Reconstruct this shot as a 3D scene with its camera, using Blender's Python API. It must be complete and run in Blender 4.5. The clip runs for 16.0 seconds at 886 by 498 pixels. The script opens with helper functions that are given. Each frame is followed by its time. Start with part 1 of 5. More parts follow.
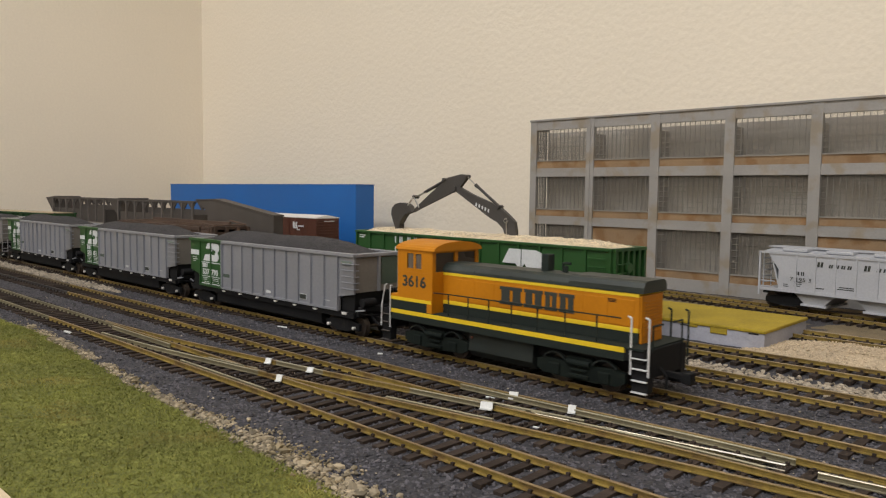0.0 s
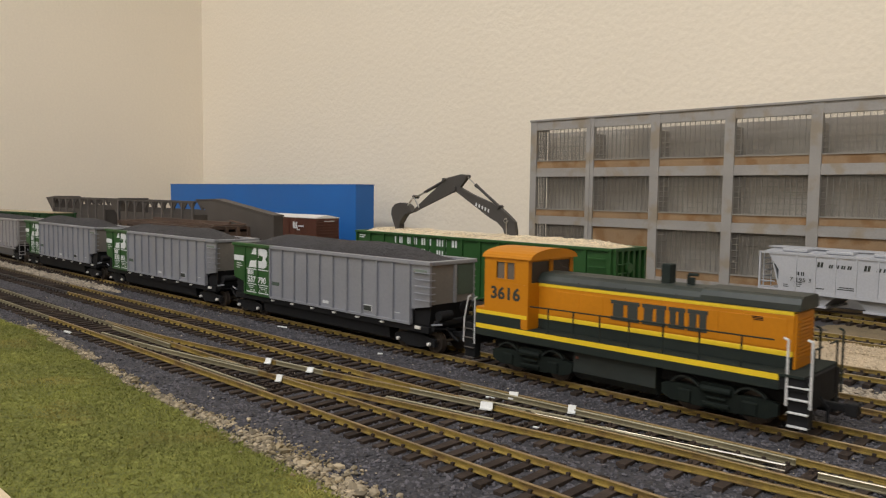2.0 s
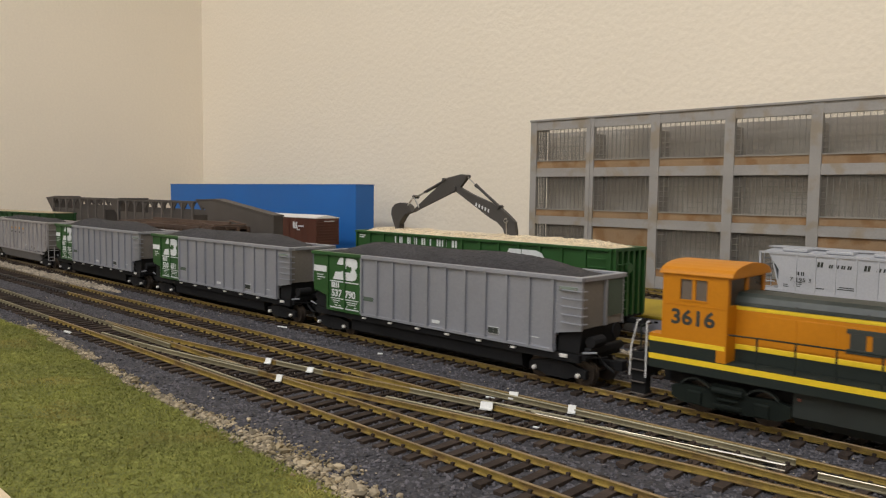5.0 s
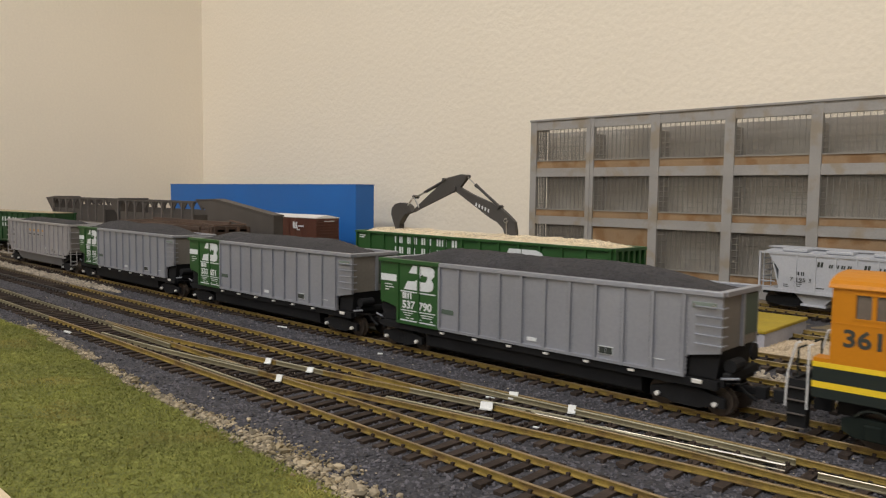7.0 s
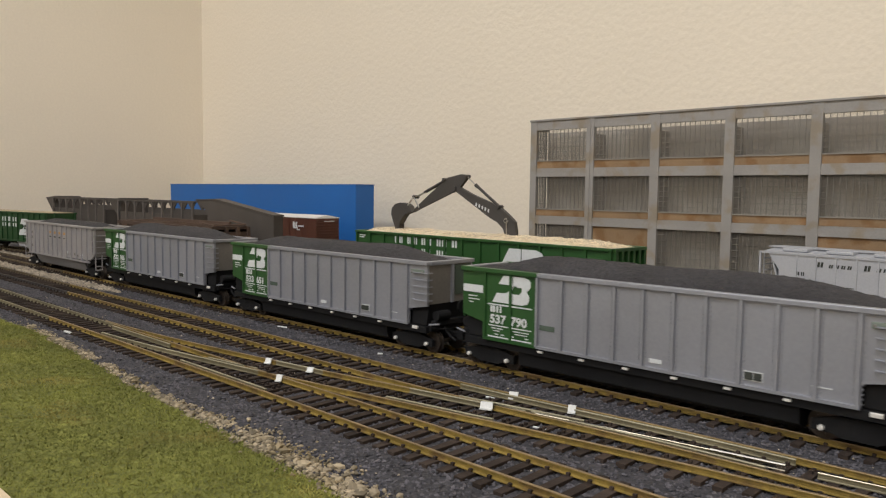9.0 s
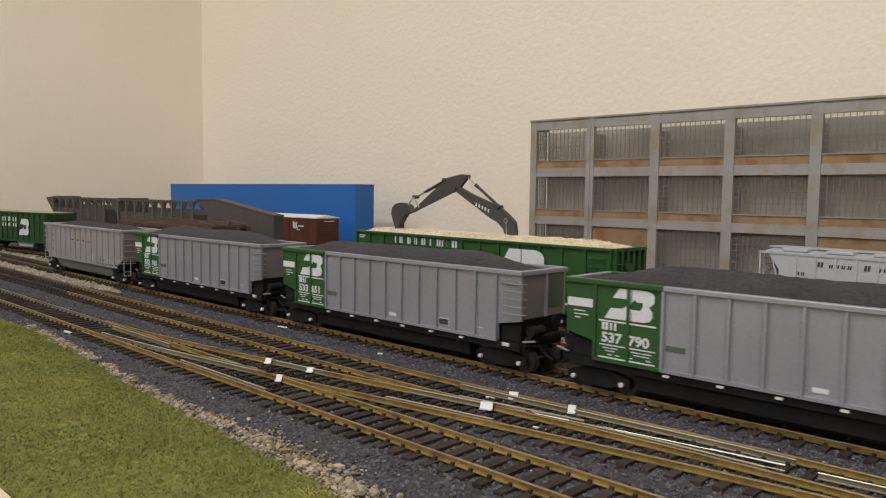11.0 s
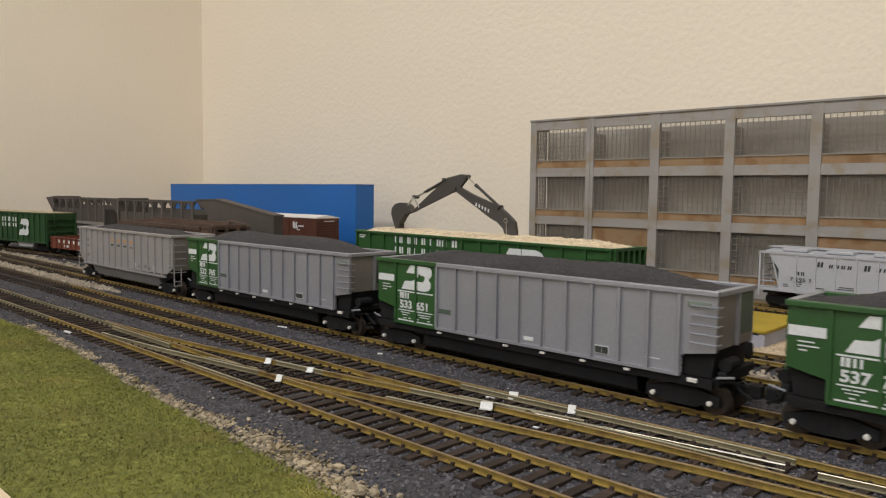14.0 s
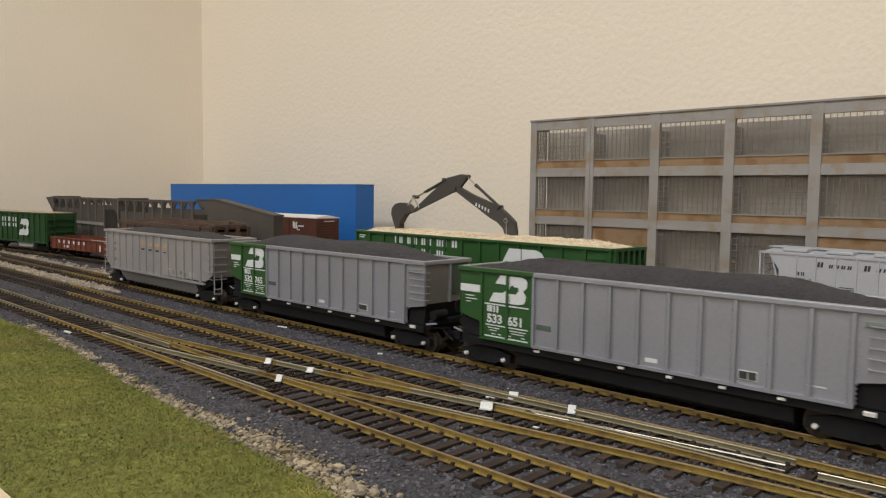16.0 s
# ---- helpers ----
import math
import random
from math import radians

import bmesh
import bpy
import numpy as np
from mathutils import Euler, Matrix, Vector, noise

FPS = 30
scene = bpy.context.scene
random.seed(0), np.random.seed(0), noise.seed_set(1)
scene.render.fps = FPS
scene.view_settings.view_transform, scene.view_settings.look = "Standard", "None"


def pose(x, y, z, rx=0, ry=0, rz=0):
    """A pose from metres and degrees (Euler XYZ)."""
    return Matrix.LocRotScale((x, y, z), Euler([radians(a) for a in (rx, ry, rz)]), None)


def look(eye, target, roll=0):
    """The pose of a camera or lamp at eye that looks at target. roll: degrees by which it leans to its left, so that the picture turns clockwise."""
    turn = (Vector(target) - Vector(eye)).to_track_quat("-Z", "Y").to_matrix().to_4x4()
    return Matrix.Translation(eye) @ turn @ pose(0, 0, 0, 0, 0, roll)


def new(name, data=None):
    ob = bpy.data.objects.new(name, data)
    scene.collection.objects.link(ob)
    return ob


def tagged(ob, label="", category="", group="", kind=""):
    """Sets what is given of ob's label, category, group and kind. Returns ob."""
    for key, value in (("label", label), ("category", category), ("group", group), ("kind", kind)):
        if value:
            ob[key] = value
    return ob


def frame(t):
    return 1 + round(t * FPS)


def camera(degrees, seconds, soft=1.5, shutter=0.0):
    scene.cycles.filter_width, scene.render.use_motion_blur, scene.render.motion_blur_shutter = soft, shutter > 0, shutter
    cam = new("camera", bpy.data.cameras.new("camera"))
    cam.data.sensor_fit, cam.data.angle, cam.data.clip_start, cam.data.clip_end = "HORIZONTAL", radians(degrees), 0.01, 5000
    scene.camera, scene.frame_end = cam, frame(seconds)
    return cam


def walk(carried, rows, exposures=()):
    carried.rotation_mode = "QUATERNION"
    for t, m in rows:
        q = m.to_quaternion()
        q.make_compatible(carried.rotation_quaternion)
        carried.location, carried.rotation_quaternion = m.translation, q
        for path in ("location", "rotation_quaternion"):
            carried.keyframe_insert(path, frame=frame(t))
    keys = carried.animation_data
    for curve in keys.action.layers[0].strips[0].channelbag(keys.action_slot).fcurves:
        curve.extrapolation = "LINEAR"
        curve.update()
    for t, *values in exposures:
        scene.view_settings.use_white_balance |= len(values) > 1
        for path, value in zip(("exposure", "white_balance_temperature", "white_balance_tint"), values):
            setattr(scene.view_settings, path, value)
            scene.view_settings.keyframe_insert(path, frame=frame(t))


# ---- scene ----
# The world is in metres; a helper turns millimetres into metres, since this is a small model railway.
cam = camera(61.565, 16.0, 1.2, 0.9)
EYE = (0.0, 0.0, 0.07792)
AHEAD = (-0.69085, 0.71909, -0.07504)
VIEW = look(EYE, tuple(e + a for e, a in zip(EYE, AHEAD)), 0.719)
walk(cam, [(0.0, VIEW), (16.0, VIEW)], exposures=[(0.0, 0.0), (16.0, 0.0)])

# ---- light ----
world = bpy.data.worlds.new("room_air")
scene.world = world
world.use_nodes = True
world.node_tree.nodes["Background"].inputs[0].default_value = (1.0, 0.98, 0.96, 1)
world.node_tree.nodes["Background"].inputs[1].default_value = 0.10


def ceiling_lamp(x, y, z, sx, sy, power):
    data = bpy.data.lights.new("ceiling_tube", "AREA")
    data.shape, data.size, data.size_y, data.energy = "RECTANGLE", sx, sy, power
    data.color = (0.975, 0.984, 1.005)
    ob = new("ceiling_tube_light", data)
    ob.matrix_world = pose(x, y, z)
    return tagged(ob, "long fluorescent tube light under the ceiling", "lamp")


ceiling_lamp(0.04, -0.48, 1.43, 1.5, 0.35, 15.9)
ceiling_lamp(-0.42, -1.28, 1.43, 1.5, 0.35, 23.0)

# ---- materials ----


def mat(name, color, rough=0.6, metal=0.0, var=0.12, scale=60.0, bump=0.0, bump_scale=None, spots=None, spot_at=0.62, random_tint=0.0, spec=0.5, grain=0.06, fine=900.0):
    """Two scales of noise on a colour: broad patches and fine grain, with relief and an optional second colour in stains."""
    m = bpy.data.materials.new(name)
    m.use_nodes = True
    t = m.node_tree
    n, l = t.nodes, t.links
    b = n["Principled BSDF"]
    b.inputs["Roughness"].default_value = rough
    b.inputs["Metallic"].default_value = metal
    b.inputs["Specular IOR Level"].default_value = spec
    co = n.new("ShaderNodeTexCoord")
    big = n.new("ShaderNodeTexNoise")
    big.inputs["Scale"].default_value, big.inputs["Detail"].default_value = scale, 5.0
    small = n.new("ShaderNodeTexNoise")
    small.inputs["Scale"].default_value, small.inputs["Detail"].default_value = fine, 3.0
    l.new(co.outputs["Object"], big.inputs["Vector"])
    l.new(co.outputs["Object"], small.inputs["Vector"])
    mp = n.new("ShaderNodeMapRange")
    mp.inputs["From Min"].default_value, mp.inputs["From Max"].default_value = 0.3, 0.7
    mp.inputs["To Min"].default_value, mp.inputs["To Max"].default_value = 1.0 - var, 1.0 + var
    l.new(big.outputs["Fac"], mp.inputs["Value"])
    mq = n.new("ShaderNodeMapRange")
    mq.inputs["From Min"].default_value, mq.inputs["From Max"].default_value = 0.3, 0.7
    mq.inputs["To Min"].default_value, mq.inputs["To Max"].default_value = 1.0 - grain, 1.0 + grain
    l.new(small.outputs["Fac"], mq.inputs["Value"])
    mul = n.new("ShaderNodeMath")
    mul.operation = "MULTIPLY"
    l.new(mp.outputs[0], mul.inputs[0])
    l.new(mq.outputs[0], mul.inputs[1])
    value = mul.outputs[0]
    if random_tint:
        info = n.new("ShaderNodeObjectInfo")
        mr = n.new("ShaderNodeMapRange")
        mr.inputs["To Min"].default_value, mr.inputs["To Max"].default_value = 1.0 - random_tint, 1.0 + random_tint
        l.new(info.outputs["Random"], mr.inputs["Value"])
        mm = n.new("ShaderNodeMath")
        mm.operation = "MULTIPLY"
        l.new(value, mm.inputs[0])
        l.new(mr.outputs[0], mm.inputs[1])
        value = mm.outputs[0]
    col = n.new("ShaderNodeRGB")
    col.outputs[0].default_value = (*color, 1)
    src = col.outputs[0]
    if spots:
        ramp = n.new("ShaderNodeMapRange")
        ramp.inputs["From Min"].default_value, ramp.inputs["From Max"].default_value = spot_at - 0.06, spot_at + 0.06
        mid = n.new("ShaderNodeTexNoise")
        mid.inputs["Scale"].default_value, mid.inputs["Detail"].default_value = scale * 2.3, 6.0
        l.new(co.outputs["Object"], mid.inputs["Vector"])
        l.new(mid.outputs["Fac"], ramp.inputs["Value"])
        mix = n.new("ShaderNodeMix")
        mix.data_type = "RGBA"
        l.new(ramp.outputs[0], mix.inputs[0])
        l.new(src, mix.inputs[6])
        mix.inputs[7].default_value = (*spots, 1)
        src = mix.outputs[2]
    sc = n.new("ShaderNodeVectorMath")
    sc.operation = "SCALE"
    l.new(src, sc.inputs[0])
    l.new(value, sc.inputs["Scale"])
    l.new(sc.outputs[0], b.inputs["Base Color"])
    rr = n.new("ShaderNodeMapRange")
    rr.inputs["To Min"].default_value, rr.inputs["To Max"].default_value = max(0.05, rough - 0.12), min(1.0, rough + 0.12)
    l.new(big.outputs["Fac"], rr.inputs["Value"])
    l.new(rr.outputs[0], b.inputs["Roughness"])
    if bump:
        bp = n.new("ShaderNodeBump")
        bp.inputs["Distance"].default_value = bump * 0.001
        bp.inputs["Strength"].default_value = 1.0
        rel = n.new("ShaderNodeTexNoise")
        rel.inputs["Scale"].default_value, rel.inputs["Detail"].default_value = bump_scale or fine, 4.0
        l.new(co.outputs["Object"], rel.inputs["Vector"])
        l.new(rel.outputs["Fac"], bp.inputs["Height"])
        l.new(bp.outputs[0], b.inputs["Normal"])
    return m


def island_tint(m, amount):
    """Tints each loose piece of a joined heap a little."""
    t = m.node_tree
    n, l = t.nodes, t.links
    b = n["Principled BSDF"]
    old = b.inputs["Base Color"].links[0].from_socket
    g = n.new("ShaderNodeNewGeometry")
    mr = n.new("ShaderNodeMapRange")
    mr.inputs["To Min"].default_value, mr.inputs["To Max"].default_value = 1 - amount, 1 + amount
    l.new(g.outputs["Random Per Island"], mr.inputs["Value"])
    s = n.new("ShaderNodeVectorMath")
    s.operation = "SCALE"
    l.new(old, s.inputs[0])
    l.new(mr.outputs[0], s.inputs["Scale"])
    l.new(s.outputs[0], b.inputs["Base Color"])
    return m


WALL = mat("painted_plaster", (0.87, 0.785, 0.655), 0.85, var=0.02, scale=3, bump=0.75, bump_scale=160, grain=0.02, fine=300)
CREAM = mat("cream_painted_wood", (0.62, 0.50, 0.34), 0.6, var=0.05, scale=30)
CEIL = mat("ceiling_paint", (0.8, 0.78, 0.74), 0.9, var=0.02, scale=3)
FLOOR = mat("grey_carpet", (0.25, 0.24, 0.22), 0.95, var=0.1, scale=8)
BALLAST = mat("grey_ballast", (0.042, 0.040, 0.046), 0.95, var=0.25, scale=90, bump=1.2, bump_scale=520, grain=0.3, fine=700)
STONE = island_tint(mat("ballast_stone", (0.075, 0.071, 0.080), 0.95, var=0.15, scale=30, grain=0.15), 0.6)
TALUS = island_tint(mat("tan_talus", (0.29, 0.24, 0.165), 0.95, var=0.3, scale=40, spots=(0.19, 0.15, 0.085), spot_at=0.58), 0.5)
PALE = island_tint(mat("pale_rubble", (0.33, 0.28, 0.215), 0.95, var=0.2, scale=150), 0.35)
SAND = mat("tan_sand", (0.46, 0.365, 0.25), 0.95, var=0.12, scale=60, bump=0.6, bump_scale=900, grain=0.2, fine=1200)
CHIPS = island_tint(mat("wood_chips", (0.76, 0.65, 0.48), 0.9, var=0.1, scale=200), 0.25)
SOIL = mat("green_turf", (0.148, 0.154, 0.032), 0.98, var=0.25, scale=45, bump=1.2, bump_scale=420, grain=0.35, fine=600)
GRASS = island_tint(mat("grass_fibre", (0.178, 0.186, 0.038), 0.95, var=0.3, scale=18, spots=(0.235, 0.205, 0.05), spot_at=0.62), 0.14)
RAIL = mat("painted_rail_side", (0.20, 0.138, 0.030), 0.55, var=0.25, scale=40, grain=0.2, fine=500, spots=(0.13, 0.08, 0.025), spot_at=0.6)
RAILBROWN = mat("dull_brown_rail_side", (0.105, 0.078, 0.042), 0.6, var=0.25, scale=40, grain=0.2, fine=500)
RAILBLACK = mat("blackened_rail_side", (0.03, 0.027, 0.027), 0.6, var=0.2, scale=40)
RAILTOP = mat("worn_rail_head", (0.27, 0.195, 0.105), 0.42, 0.5, var=0.2, scale=50, grain=0.1)
SILVER = mat("nickel_rail", (0.37, 0.34, 0.24), 0.42, 0.4, var=0.2, scale=60)
RAILOLD = mat("bare_rail_side", (0.19, 0.165, 0.10), 0.5, 0.2, var=0.2, scale=60)
# white mixed into the nickel paints the glint on one short rail head
GLINT = mat("painted_rail_glint", (0.90, 0.88, 0.80), 0.30, 0.35, var=0.05, scale=60)
BRIGHT = mat("bare_nickel", (0.86, 0.83, 0.74), 0.18, 1.0, var=0.05, scale=60)
TIE = mat("brown_plastic_sleeper", (0.040, 0.029, 0.0235), 0.85, var=0.3, scale=150, bump=0.15, bump_scale=900, random_tint=0.35, spec=0.2)
WHITE = mat("white_plastic", (0.70, 0.71, 0.70), 0.4, var=0.03, scale=100)
CARGREY = mat("aluminium_grey_paint", (0.326, 0.337, 0.378), 0.42, 0.5, var=0.05, scale=40, grain=0.04, spec=0.4)
CARSILV = mat("pale_silver_paint", (0.385, 0.373, 0.383), 0.42, 0.5, var=0.06, scale=40, grain=0.05, spec=0.4)
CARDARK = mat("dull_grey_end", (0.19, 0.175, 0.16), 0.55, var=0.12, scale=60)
BNGREEN = mat("railway_green_paint", (0.020, 0.075, 0.018), 0.45, var=0.08, scale=50)
DKGREEN = mat("dark_green_paint", (0.013, 0.019, 0.016), 0.75, var=0.15, scale=50, spec=0.3)
# lighter green with pale patches: part of the roof's sheen is in the colour
ROOFGREEN = mat("sheen_green_roof_paint", (0.020, 0.027, 0.023), 0.5, var=0.25, scale=30, spec=0.5, spots=(0.034, 0.04, 0.036), spot_at=0.6)
# darker copy of the railway green; dimmer light at the left is in the colour
SHADEGREEN = mat("shaded_green_paint", (0.014, 0.055, 0.015), 0.55, var=0.15, scale=50)
DECAL = mat("white_lettering", (0.60, 0.62, 0.63), 0.5, var=0.03, scale=100)
DARKDECAL = mat("black_lettering", (0.03, 0.035, 0.03), 0.6, var=0.05, scale=100)
BLACK = mat("black_underframe", (0.012, 0.012, 0.013), 0.7, var=0.2, scale=100, spec=0.16)
# underframe green in a near-black and a slightly lighter mix
UNDERG = mat("near_black_green", (0.0075, 0.011, 0.009), 0.75, var=0.3, scale=80, spec=0.16)
UNDERL = mat("lighter_black_green", (0.012, 0.016, 0.014), 0.6, var=0.3, scale=80, spec=0.4)
# whitish half-metal colour carries the sparkle of the bearing caps
AXCAP = mat("glint_white_cap", (0.92, 0.90, 0.86), 0.2, 0.4, var=0.05, scale=100)
COAL = mat("crushed_coal", (0.036, 0.034, 0.037), 0.85, var=0.3, scale=60, bump=1.5, bump_scale=800, grain=0.3, fine=800)
CAP = mat("bright_cap_metal", (0.80, 0.78, 0.74), 0.28, 0.25, var=0.05, scale=100)
STEEL = mat("bare_steel_wheel", (0.55, 0.53, 0.5), 0.3, 0.9, var=0.1, scale=100)
ORANGE = mat("orange_paint", (0.485, 0.178, 0.004), 0.5, var=0.07, scale=40, grain=0.04, spec=0.3)
YELLOW = mat("yellow_stripe_paint", (0.74, 0.52, 0.02), 0.45, var=0.04, scale=60)
# opaque panes: the dark and the greyer view through the cab are their colour
GLASSDARK = mat("dark_view_glass", (0.05, 0.036, 0.027), 0.3, var=0.2, scale=60)
GLASS = mat("grey_view_glass", (0.13, 0.105, 0.085), 0.25, var=0.2, scale=60)
GREY = mat("concrete_grey_plastic", (0.30, 0.285, 0.27), 0.65, var=0.07, scale=25, grain=0.05, spots=(0.275, 0.235, 0.185), spot_at=0.57)
BROWN = mat("weathered_tan_panel", (0.27, 0.175, 0.095), 0.7, var=0.15, scale=30, spots=(0.22, 0.12, 0.05), spot_at=0.55)
MESHM = mat("grey_window_bars", (0.20, 0.187, 0.168), 0.7, var=0.1, scale=60)
BLUE = mat("blue_card", (0.013, 0.135, 0.46), 0.55, var=0.05, scale=20)
RUST = mat("oxide_red_paint", (0.088, 0.029, 0.017), 0.6, var=0.12, scale=50)
RUSTB = mat("bright_oxide_paint", (0.14, 0.039, 0.021), 0.6, var=0.12, scale=50)
WOOD = mat("brown_weathered_wood", (0.085, 0.052, 0.036), 0.8, var=0.25, scale=60, random_tint=0.2)
HOPPER = mat("grimy_dark_grey", (0.075, 0.064, 0.056), 0.65, var=0.15, scale=50)
# lighter copy of the hopper grey; the highlight on the posts is painted in
HOPPERL = mat("highlit_grey_post_paint", (0.115, 0.10, 0.09), 0.65, var=0.15, scale=50)
GNGREY = mat("light_grey_paint", (0.43, 0.44, 0.475), 0.5, var=0.03, scale=40)
ROOFW = mat("white_roof_paint", (0.80, 0.79, 0.76), 0.5, var=0.04, scale=50)
DOCKY = mat("ochre_turf_top", (0.34, 0.245, 0.02), 0.9, var=0.15, scale=60, bump=0.3, bump_scale=700, grain=0.15)
FOAM = mat("lavender_foam", (0.36, 0.36, 0.41), 0.9, var=0.12, scale=50, bump=0.4, bump_scale=300)
PAINTW = mat("grey_white_paint", (0.62, 0.62, 0.62), 0.5, var=0.08, scale=100)
BAYGREY = mat("dull_grey_paint", (0.34, 0.345, 0.36), 0.6, var=0.1, scale=60)
GRAINS = island_tint(mat("sand_grain", (0.50, 0.40, 0.275), 0.95, var=0.15, scale=60), 0.3)
ARMGREY = mat("dark_grey_plastic", (0.055, 0.05, 0.046), 0.5, var=0.1, scale=60)
DUSTY = mat("cork_roadbed", (0.17, 0.13, 0.075), 0.95, var=0.2, scale=60, bump=0.5, bump_scale=500, grain=0.2)

# ---- mesh helpers, in millimetres ----
MM = 0.001


def link(name, me, material, parent=None, label="", kind=""):
    me.materials.append(material) if material else None
    ob = new(name, me)
    ob.parent = parent
    return tagged(ob, label, kind=kind)


def part(name, bm, material, parent=None, label="", smooth=False, kind=""):
    me = bpy.data.meshes.new(name)
    bmesh.ops.scale(bm, vec=(MM, MM, MM), verts=bm.verts)
    bmesh.ops.recalc_face_normals(bm, faces=bm.faces)
    bm.to_mesh(me)
    bm.free()
    if smooth:
        for p in me.polygons:
            p.use_smooth = True
    return link(name, me, material, parent, label, kind)


def box(bm, x0, x1, y0, y1, z0, z1, bevel=0.0):
    r = bmesh.ops.create_cube(bm, size=1)
    vs = r["verts"]
    bmesh.ops.scale(bm, vec=(x1 - x0, y1 - y0, z1 - z0), verts=vs)
    bmesh.ops.translate(bm, vec=((x0 + x1) / 2, (y0 + y1) / 2, (z0 + z1) / 2), verts=vs)
    if bevel:
        es = list({e for v in vs for e in v.link_edges})
        bmesh.ops.bevel(bm, geom=es, offset=bevel, segments=2, affect="EDGES", profile=0.5)
    return bm


def boxes(*rows, bevel=0.0):
    bm = bmesh.new()
    for r in rows:
        box(bm, *r, bevel=bevel)
    return bm


def prism(bm, outline, y0, y1):
    """An outline in x and z, pushed along y."""
    a = [bm.verts.new((x, y0, z)) for x, z in outline]
    b = [bm.verts.new((x, y1, z)) for x, z in outline]
    k = len(a)
    bm.faces.new(a)
    bm.faces.new(b[::-1])
    for i in range(k):
        bm.faces.new((a[i], b[i], b[(i + 1) % k], a[(i + 1) % k]))
    return bm


def prism_x(bm, outline, x0, x1):
    """An outline in y and z, pushed along x."""
    a = [bm.verts.new((x0, y, z)) for y, z in outline]
    b = [bm.verts.new((x1, y, z)) for y, z in outline]
    k = len(a)
    bm.faces.new(a)
    bm.faces.new(b[::-1])
    for i in range(k):
        bm.faces.new((a[i], b[i], b[(i + 1) % k], a[(i + 1) % k]))
    return bm


def rod(bm, p, q, r, seg=8):
    p, q = Vector(p), Vector(q)
    d = q - p
    m = Matrix.Translation((p + q) / 2) @ d.to_track_quat("Z", "Y").to_matrix().to_4x4()
    bmesh.ops.create_cone(bm, cap_ends=True, segments=seg, radius1=r, radius2=r, depth=d.length, matrix=m)
    return bm


def rods(r, *paths, seg=6):
    bm = bmesh.new()
    for path in paths:
        for p, q in zip(path, path[1:]):
            rod(bm, p, q, r, seg)
    return bm


def empty(name, m, label, category, group="", kind=""):
    ob = new(name)
    ob.empty_display_size = 0.01
    ob.matrix_world = m
    return tagged(ob, label, category, group, kind)


def at(x, y, z, rz=0.0):
    return pose(x * MM, y * MM, z * MM, 0, 0, rz)


def words(name, body, size, m, material, parent, label="", squeeze=1.0, bold=0.0):
    """Lettering in the built-in font, turned into a thin mesh; it stands in the x-z plane and faces -y."""
    cu = bpy.data.curves.new(name, "FONT")
    cu.body, cu.size, cu.extrude, cu.align_x = body, size * MM, 0.06 * MM, "CENTER"
    cu.resolution_u, cu.offset = 3, bold * MM
    tmp = new(name, cu)
    me = bpy.data.meshes.new_from_object(tmp)
    bpy.data.objects.remove(tmp)
    me.transform(m @ pose(0, 0, 0, 90) @ Matrix.Diagonal((squeeze, 1, 1, 1)))
    me.materials.clear()
    return link(name, me, material, parent, label)

# ---- room ----
WALL_Y, WALL_X = 700.0, -1300.0


def slab(name, rows, material, label, kind="structure"):
    ob = part(name, boxes(*rows), material)
    return tagged(ob, label, kind=kind)


slab("wall_back", [(WALL_X - 60, 1600, WALL_Y, WALL_Y + 60, -760, 1500)], WALL, "cream painted plaster wall behind the layout")
# unseen room space added on the left, so the left wagons mirror a dim area
ROOM_X = -3400.0
slab("wall_left", [(WALL_X - 60, WALL_X, 180, WALL_Y, -760, 1500)], WALL, "cream painted plaster side wall")
slab("added_return_wall", [(ROOM_X, WALL_X - 60, 180, 240, -760, 1500)], WALL, "unseen cream painted plaster wall added beyond the corner")
slab("added_far_left_wall", [(ROOM_X - 60, ROOM_X, -1800, 240, -760, 1500)], WALL, "unseen cream painted plaster end wall added to close the room")
slab("wall_right", [(1600, 1660, -1800, WALL_Y + 60, -760, 1500)], WALL, "unseen cream painted plaster end wall added to close the room")
slab("wall_front", [(ROOM_X - 60, 1660, -1860, -1800, -760, 1500)], WALL, "cream painted plaster wall opposite the layout")
slab("ceiling", [(ROOM_X - 60, 1660, -1860, WALL_Y + 60, 1500, 1560)], CEIL, "white painted ceiling")
slab("floor", [(ROOM_X - 60, 1660, -1860, WALL_Y + 60, -820, -760)], FLOOR, "grey carpet floor")

# ---- ground sheet of the layout: flat board with a ballast skin, uneven near the tracks ----


def grid_sheet(name, x0, x1, y0, y1, step, height, material, label, kind="structure"):
    nx, ny = max(2, int((x1 - x0) / step)), max(2, int((y1 - y0) / step))
    xs, ys = np.linspace(x0, x1, nx + 1), np.linspace(y0, y1, ny + 1)
    co = [(x * MM, y * MM, height(x, y) * MM) for y in ys for x in xs]
    fa = [(j * (nx + 1) + i, j * (nx + 1) + i + 1, (j + 1) * (nx + 1) + i + 1, (j + 1) * (nx + 1) + i) for j in range(ny) for i in range(nx)]
    me = bpy.data.meshes.new(name)
    me.from_pydata(co, [], fa)
    for p in me.polygons:
        p.use_smooth = True
    ob = link(name, me, material)
    return tagged(ob, label, kind=kind)


def bed(x, y):
    return 2.0 + 0.45 * noise.noise((x * 0.16, y * 0.16, 0)) + 0.4 * noise.noise((x * 0.45, y * 0.45, 3))


